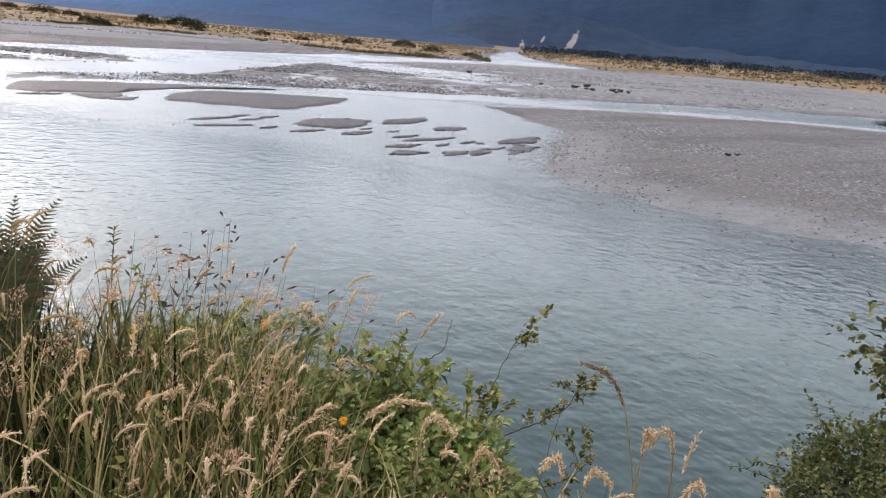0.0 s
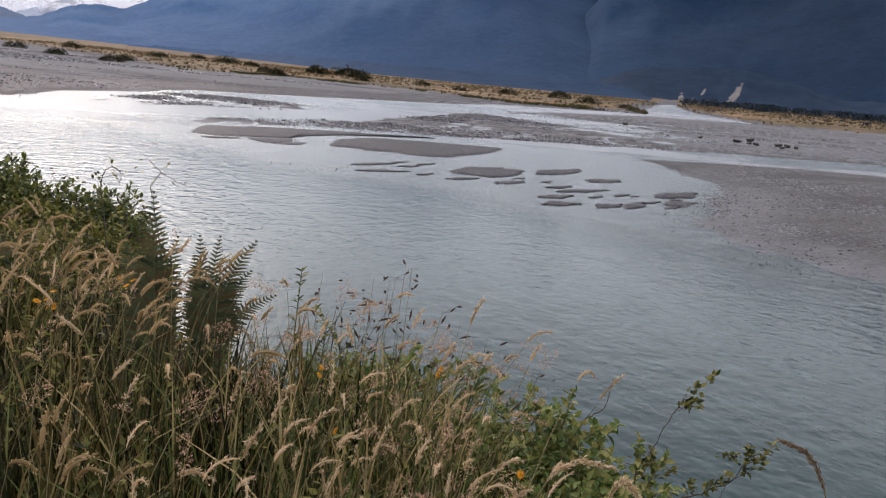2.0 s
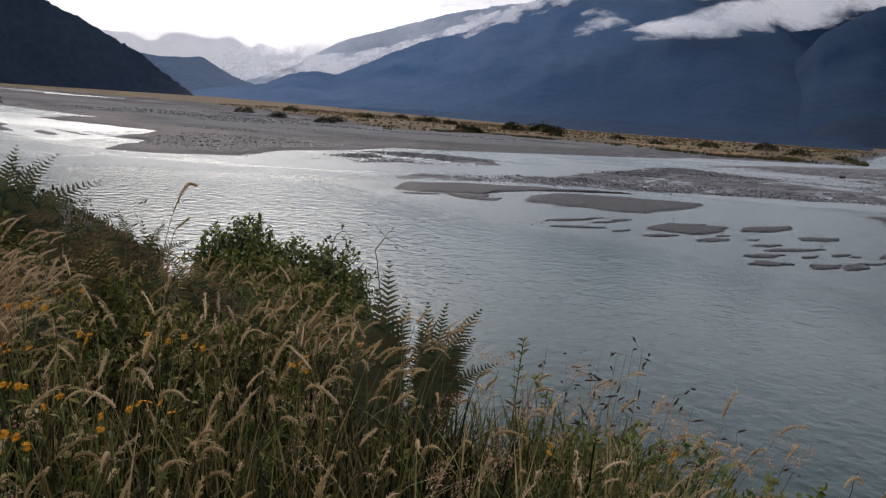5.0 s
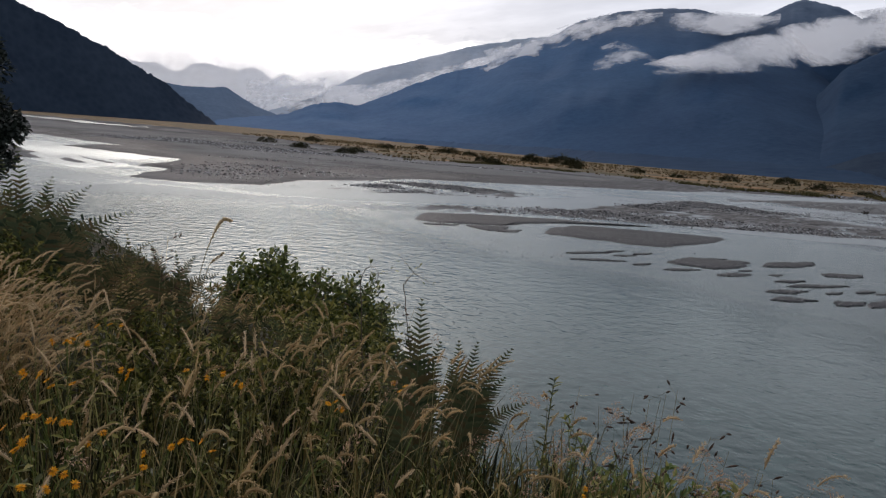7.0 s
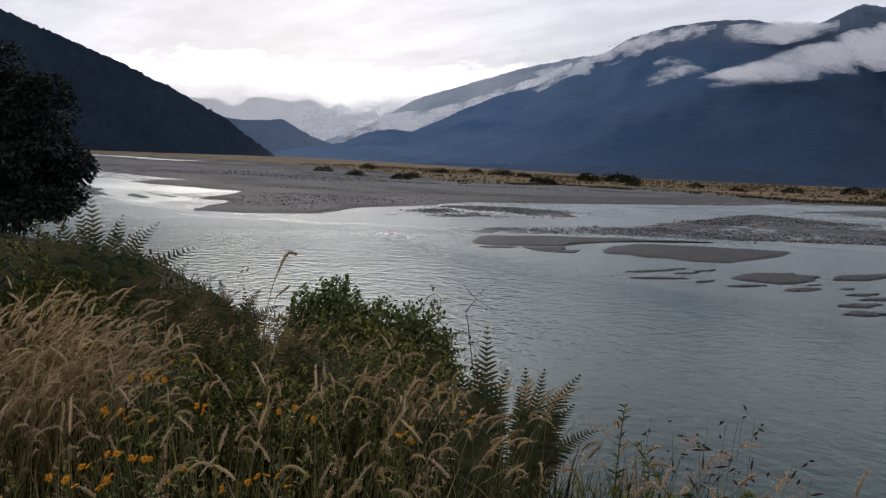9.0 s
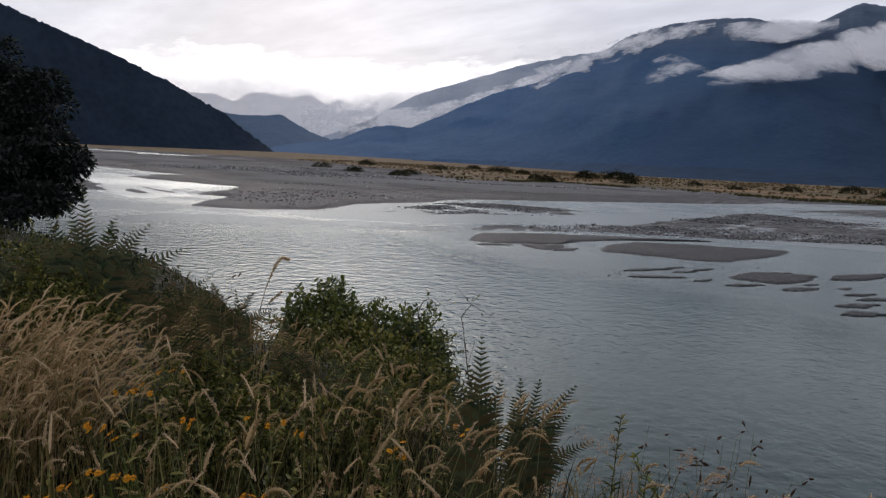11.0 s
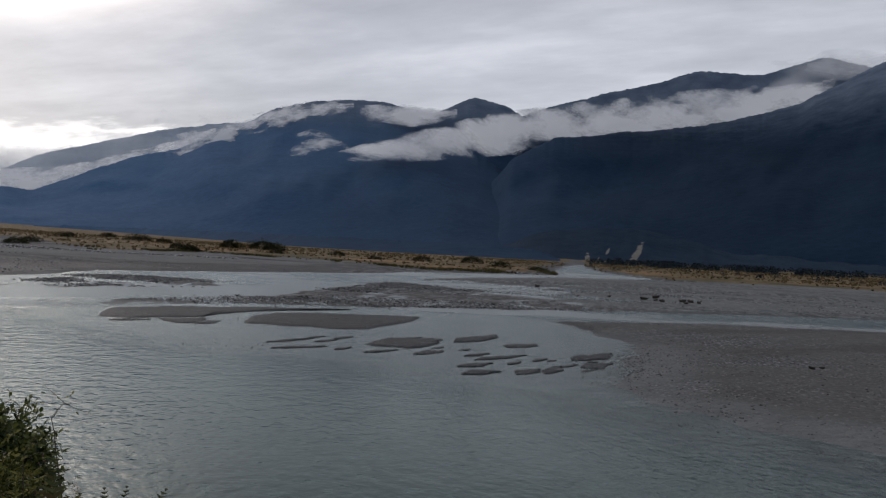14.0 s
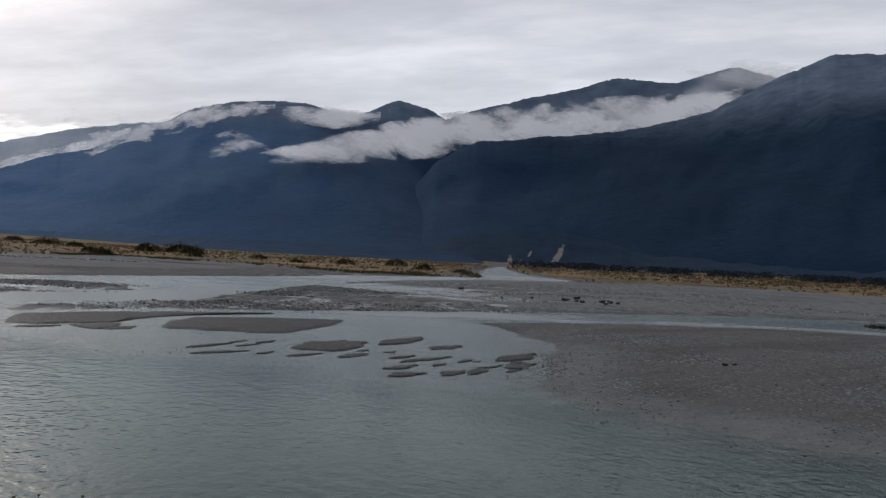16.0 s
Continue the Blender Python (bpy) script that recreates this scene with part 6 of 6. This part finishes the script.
def far_woods():
    """Dark trees along the foot of the mountains."""
    soup = Soup()
    az = np.r_[rng.uniform(2, 34, 1300), rng.uniform(-12, 2, 70)]
    far = np.where(az > 0, np.where(rng.random(len(az)) < 0.10, rng.uniform(255, 360, len(az)), rng.uniform(400, 760, len(az))), rng.uniform(800, 950, len(az)))
    dense = fbm(az * 0.5, az * 0, 3, 55) + 0.5
    ok = rng.random(len(az)) < 0.25 + dense
    az, far = az[ok], far[ok]
    x, y = far * np.sin(np.radians(az)), far * np.cos(np.radians(az))
    ok = (inside_distance(x, y, EAST) > 4) | (inside_distance(x, y, GRASS) > 40)
    x, y, az, far = x[ok], y[ok], az[ok], far[ok]
    z = height_at(x, y)
    for k in range(len(x)):
        h = rng.uniform(0.7, 3.4) * (0.40 + 0.75 * (far[k] > 380)) * (1.0 if az[k] > 2 else 0.4)
        n = 50
        up = rng.uniform(0.0, 1, n)
        rad = h * rng.uniform(0.35, 0.75) * (1.05 - up) ** 0.5
        a = rng.uniform(0, 2 * np.pi, n)
        at = np.stack([x[k] + rad * np.cos(a), y[k] + rad * np.sin(a), z[k] + up * h], -1)
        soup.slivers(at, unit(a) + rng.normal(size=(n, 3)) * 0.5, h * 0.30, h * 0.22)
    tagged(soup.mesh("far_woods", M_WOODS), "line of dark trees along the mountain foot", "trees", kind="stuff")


far_woods()


# ---- stones ----
def rock_template(g, squash):
    bm = bmesh.new()
    bmesh.ops.create_icosphere(bm, subdivisions=1, radius=1.0)
    v = np.array([p.co for p in bm.verts])
    f = np.array([[p.index for p in t.verts] for t in bm.faces])
    bm.free()
    v = v * g.uniform(0.72, 1.2, (len(v), 1)) * np.array([1, g.uniform(0.6, 0.9), squash])
    return v, f


def stones(name, x, y, size, label, sink=0.3, z=None, mat=M_STONE):
    soup = Soup()
    g = np.random.default_rng(9)
    if z is None:
        z = height_at(x, y)
        z = np.where(z < 0, np.maximum(z, -0.06), z)
    kinds = [rock_template(g, q) for q in (0.45, 0.55, 0.65, 0.5)]
    which = g.integers(0, 4, len(x))
    for k, (v, f) in enumerate(kinds):
        i = np.where(which == k)[0]
        a = g.uniform(0, 2 * np.pi, len(i))
        c, s = np.cos(a)[:, None], np.sin(a)[:, None]
        vx = (v[None, :, 0] * c - v[None, :, 1] * s) * size[i][:, None]
        vy = (v[None, :, 0] * s + v[None, :, 1] * c) * size[i][:, None]
        vz = (v[None, :, 2] - sink + 0.25) * size[i][:, None]
        p = np.stack([vx + x[i][:, None], vy + y[i][:, None], vz + z[i][:, None]], -1)
        soup.add(p, np.arange(len(i))[:, None, None] * len(v) + f[None])
    tagged(soup.mesh(name, mat, smooth=False), label, "stones", kind="stuff")


def bar_stones():
    keep = lambda x, y: (inside_distance(x, y, BAR) > -2.0) * np.clip(1.4 - np.hypot(x, y) / 45, 0.12, 1) * (0.22 + 0.78 * step(5.0, 1.0, inside_distance(x, y, BAR))) * (0.35 + 0.65 * step(-0.1, 0.15, fbm(x * 0.3, y * 0.3, 3, 66)))
    x, y = scatter(42000, keep, (2, 36, 14, 64))
    stones("bar_cobbles", x, y, rng.uniform(0.015, 0.052, len(x)) * (1 + np.hypot(x, y) / 70), "grey cobbles strewn over the gravel bar")
    edge = lambda x, y: step(-4, 0, np.maximum.reduce([inside_distance(x, y, o) for o in (MID, PLAIN)])) * step(-0.12, 0.12, fbm(x * 0.12, y * 0.2, 3, 67))
    x, y = scatter(11000, edge, (-75, 60, 58, 135))
    stones("riffle_stones", x, y, rng.uniform(0.05, 0.17, len(x)), "grey stones along the shallow riffles")
    rim = lambda x, y: step(-3.2, -0.4, inside_distance(x, y, BAR)) * step(1.2, 0.0, inside_distance(x, y, BAR)) * step(-0.12, 0.12, fbm(x * 0.5, y * 0.5, 3, 64))
    x, y = scatter(26000, rim, (3, 34, 13, 46))
    stones("rim_pebbles", x, y, rng.uniform(0.018, 0.06, len(x)), "wet pebbles in the shallows round the gravel bar", 0.15, np.maximum(height_at(x, y), -0.012))
    near = lambda x, y: step(0.0, 0.14, fbm(x * 0.16 + 5, y * 0.22, 3, 69)) * step(30, 36, y - 0.15 * x)
    x, y = scatter(6500, near, (-30, 6, 33, 62))
    stones("island_stones", x, y, rng.uniform(0.03, 0.085, len(x)), "wet stones round the gravel islands", 0.1)
    spots = []
    for cx, cy, rx, ry, height in ISLANDS:
        m = int(min(900, 28 * np.ptp(rx) * np.ptp(ry) / 2 + 20))
        i, k = rng.integers(0, len(rx), m), rng.uniform(0.01, 0.85, m) ** 0.5
        spots.append(np.stack([cx + rx[i] * k, cy + ry[i] * k, np.where(k > 0.95, 0.0, height * 0.95)], -1))
    spots = np.concatenate(spots)
    stones("island_pebbles", spots[:, 0], spots[:, 1], rng.uniform(0.012, 0.042, len(spots)), "grey pebbles on the gravel islands", 0.35, spots[:, 2])
    shoal = lambda x, y: step(-0.02, 0.1, fbm(x * 0.10 + 2, y * 0.16, 3, 68)) * step(-2, 1, np.maximum.reduce([inside_distance(x, y, o) for o in SHOALS]))
    x, y = scatter(52000, shoal, (-52, 14, 50, 114))
    stones("shoal_stones", x, y, rng.uniform(0.06, 0.20, len(x)) * np.clip(np.hypot(x, y) / 80, 0.7, 1.2), "wet stones breaking the shallow channels", 0.1)

    # coarse heads of cobbles along the riffles and over the middle bar
    heads = lambda x, y: step(-3, 2, np.maximum.reduce([inside_distance(x, y, o) for o in SHOALS + [MID]])) * step(0.0, 0.16, fbm(x * 0.045 + 0.03 * y, y * 0.11, 4, 71)) * step(140, 105, y)
    x, y = scatter(60000, heads, (-54, 60, 56, 140))
    half = rng.random(len(x)) < 0.62
    stones("pale_cobbles", x[half], y[half], rng.uniform(0.035, 0.115, half.sum()), "pale dry cobbles over the middle gravel bar", 0.0, mat=M_STONE_PALE)
    stones("dark_cobbles", x[~half], y[~half], rng.uniform(0.035, 0.12, (~half).sum()), "dark wet cobbles over the middle gravel bar", 0.0, mat=M_STONE_WET)

    # belts of cobbles over the upstream gravel
    belts = lambda x, y: step(1, 6, inside_distance(x, y, PLAIN)) * step(0.02, 0.16, fbm(x * 0.02 + 0.016 * y, y * 0.055 - 0.01 * x, 4, 73)) * step(-2, -10, inside_distance(x, y, GRASS))
    x, y = scatter(42000, belts, (-190, -8, 60, 215))
    half = rng.random(len(x)) < 0.55
    grow = 0.6 + np.hypot(x, y) / 180
    stones("pale_boulders", x[half], y[half], rng.uniform(0.05, 0.15, half.sum()) * grow[half], "pale boulders in belts over the upstream gravel", 0.0, mat=M_STONE_PALE)
    stones("dark_boulders", x[~half], y[~half], rng.uniform(0.05, 0.16, (~half).sum()) * grow[~half], "dark boulders in belts over the upstream gravel", 0.0, mat=M_STONE_WET)


bar_stones()


def driftwood(x, y, long, seed):
    """A stranded root stump: a broken stem and its root prongs."""
    g = np.random.default_rng(500 + seed)
    z = float(height_at(x, y)[0])
    ob = thing("driftwood_stump", (x, y, z), "dark driftwood stump stranded on the gravel", "driftwood", "driftwood on the gravel flats")
    s = np.linspace(0, 1, 8)
    t = Soup()
    a = g.uniform(0, 2 * np.pi)
    d = np.array([math.cos(a), math.sin(a), 0.25])
    t.tubes((d * long * s[:, None] + np.array([0, 0, 0.1 * long]))[None], np.linspace(0.34, 0.20, 8) * long, 7)
    t.mesh("log", M_DRIFT, ob)
    for k in range(3):
        e = g.normal(size=3) * 0.35 * long
        e[2] = abs(e[2]) * 0.6 + 0.05 * long
        p = Soup()
        p.tubes((e * s[:, None] + np.array([0, 0, 0.15 * long]))[None], np.linspace(0.16, 0.06, 8) * long, 5)
        p.mesh("root", M_DRIFT, ob)


for k, (x, y, l) in enumerate(((16.5, 103.3, 0.7), (18.3, 108, 0.8), (17.5, 101.6, 0.5), (18.2, 99.5, 0.6), (20.6, 101.7, 0.7), (20.4, 98.0, 0.5), (21.7, 100.2, 0.8),
                               (22.4, 99.2, 0.6), (12.0, 104.7, 0.5), (8.1, 102.4, 0.4), (14.3, 39.0, 0.28), (14.7, 39.3, 0.2), (3.1, 123, 0.8))):
    driftwood(x, y, l, k)


# ---- cloud lying on the mountains ----
def mat_cloud(name, tear, most, grain=0.0085):
    """Mist: tear breaks its body up, most is how much it hides."""
    m, n = material(name)
    p = n.add("NewGeometry").outputs["Position"]
    soft = n.add("Attribute", attribute_name="soft").outputs["Fac"]
    big = n.noise(n.stretch(p, (1, 0.6, 1.5)), grain, 6, 0.57)
    body = n.math("ADD", soft, n.math("MULTIPLY", n.math("SUBTRACT", big, 0.51), tear))
    alpha = n.ramp(body, (0.16, 0.0), (0.50, 0.42 * most), (0.95, most))
    white = n.add("BsdfDiffuse", {"Color": rgb(0.98, 0.985, 0.99)})
    back = n.add("BsdfTranslucent", {"Color": rgb(0.98, 0.985, 0.99)})
    lit = n.add("MixShader", {0: 0.22, 1: white, 2: back})
    finish(n, n.add("MixShader", {0: alpha, 1: n.add("BsdfTransparent"), 2: lit}))
    return m


M_CLOUD = mat_cloud("drifting_cloud", 3.9, 0.80)
M_VEIL = mat_cloud("thin_veil", 1.5, 0.5, 0.006)
M_WISP = mat_cloud("torn_mist", 4.6, 0.85, 0.011)
M_TORN = mat_cloud("scattered_mist", 6.5, 0.95, 0.006)
M_HAZE = mat_cloud("valley_haze", 0.8, 0.82, 0.003)


def cloud(spine, label, seed, layers=2, mat=M_CLOUD, full=0.85):
    """Banks of mist: spine as (compass degrees, degrees up at its foot, degrees up at its crown, metres away)."""
    az = np.array([c[0] for c in spine], float)
    u = np.linspace(az[0], az[-1], 120)
    lo, hi, far = (np.interp(u, az, [c[k] for c in spine]) for k in (1, 2, 3))
    ob = thing("cloud_bank", (0, 0, 0), label, "cloud", "cloud on the mountains")
    rise = min(2.0, (az[-1] - az[0]) * 0.3)
    for layer in range(layers):
        rows = np.linspace(0, 1, 16)
        xs, ys, zs, soft = [], [], [], []
        for k in rows:
            el = lo + (hi - lo) * k + 0.25 * fbm(u * 0.5, np.full_like(u, k * 3 + layer * 7), 3, seed)
            d = far - 60 + 230 * k + layer * 45 + 60 * fbm(u * 0.4, np.full_like(u, k * 2.0 + layer), 3, seed + 3)
            xs.append(d * np.sin(np.radians(u))), ys.append(d * np.cos(np.radians(u))), zs.append(5 + d * np.tan(np.radians(el)))
            ends = np.clip((u - az[0]) / rise, 0, 1) * np.clip((az[-1] - u) / rise, 0, 1)
            soft.append(np.minimum(math.sin(math.pi * k) ** 0.8, ends) * full)
        part_ob = sheet("veil", np.array(xs), np.array(ys), np.array(zs), False, mat, {"soft": np.array(soft)})
        part_ob.parent = ob
        part_ob.visible_shadow = False


cloud([(-13.5, 5.9, 6.6, 1850), (-9.4, 5.9, 8.0, 1950), (-5, 6.5, 9.3, 2150), (-2.2, 6.9, 10.0, 2450), (4.4, 7.6, 11.0, 2650), (14, 8.6, 12.0, 2780), (20.5, 10.0, 12.4, 2800)],
      "long white cloud bank lying along the mountainside", 11, 3, full=1.0)
cloud([(-38, 1.3, 3.0, 3450), (-35, 1.9, 3.6, 3450), (-32, 2.5, 4.0, 3450), (-29, 3.6, 5.0, 3450), (-26, 4.9, 5.9, 3450), (-22, 6.4, 7.5, 3450)], "broken white mist below a far ridge", 21, 3, M_TORN, 0.62)
cloud([(-38, 0.5, 5.0, 3750), (-34, 0.8, 6.0, 3750), (-30, 1.2, 7.2, 3750), (-25, 2.0, 8.6, 3750), (-20, 3.0, 9.0, 3750)], "thin haze before the far ridge", 101, 2, M_VEIL, 0.42)
cloud([(-25, 5.0, 6.8, 2750), (-21.5, 6.2, 7.9, 2750), (-18, 7.8, 9.4, 2800), (-14.5, 9.0, 10.4, 2850), (-12.5, 9.4, 10.5, 2850)], "wisps of mist along the domed summit", 31, 2, M_WISP, 0.56)
cloud([(-12, 8.4, 9.9, 2750), (-9, 8.6, 10.2, 2750), (-5, 8.9, 10.1, 2750)], "small cloud between two peaks", 41, 2, M_CLOUD, 0.8)
cloud([(26.5, 7.0, 9.2, 1950), (30, 7.6, 10.8, 1950), (35, 8.5, 12.5, 1950)], "scrap of cloud on the dark slope", 51, 2, M_WISP, 0.7)
cloud([(-16.8, 6.0, 7.5, 1850), (-15.4, 6.0, 8.1, 1850), (-12.2, 6.2, 7.9, 1850)], "small torn wisp of cloud on the slope", 61, 1, M_WISP, 0.40)
cloud([(16, 11.4, 13.6, 2900), (20, 12.0, 14.2, 2950), (25, 12.2, 14.0, 2950)], "thin cloud cap trailing over the high ridge", 71, 2, M_VEIL, 0.6)
cloud([(-56, -1.0, 6.4, 4100), (-46, -1.0, 6.6, 4100), (-40, -1.0, 6.2, 4100), (-34, -1.0, 6.0, 4100), (-29, 0.0, 6.0, 4100)], "pale haze hanging before the distant alps", 81, 2, M_HAZE, 0.9)
cloud([(-41, 1.2, 3.6, 3600), (-38.5, 1.4, 4.2, 3600), (-35, 1.6, 4.0, 3600)], "bright mist filling the head of the valley", 91, 2, M_WISP, 0.75)
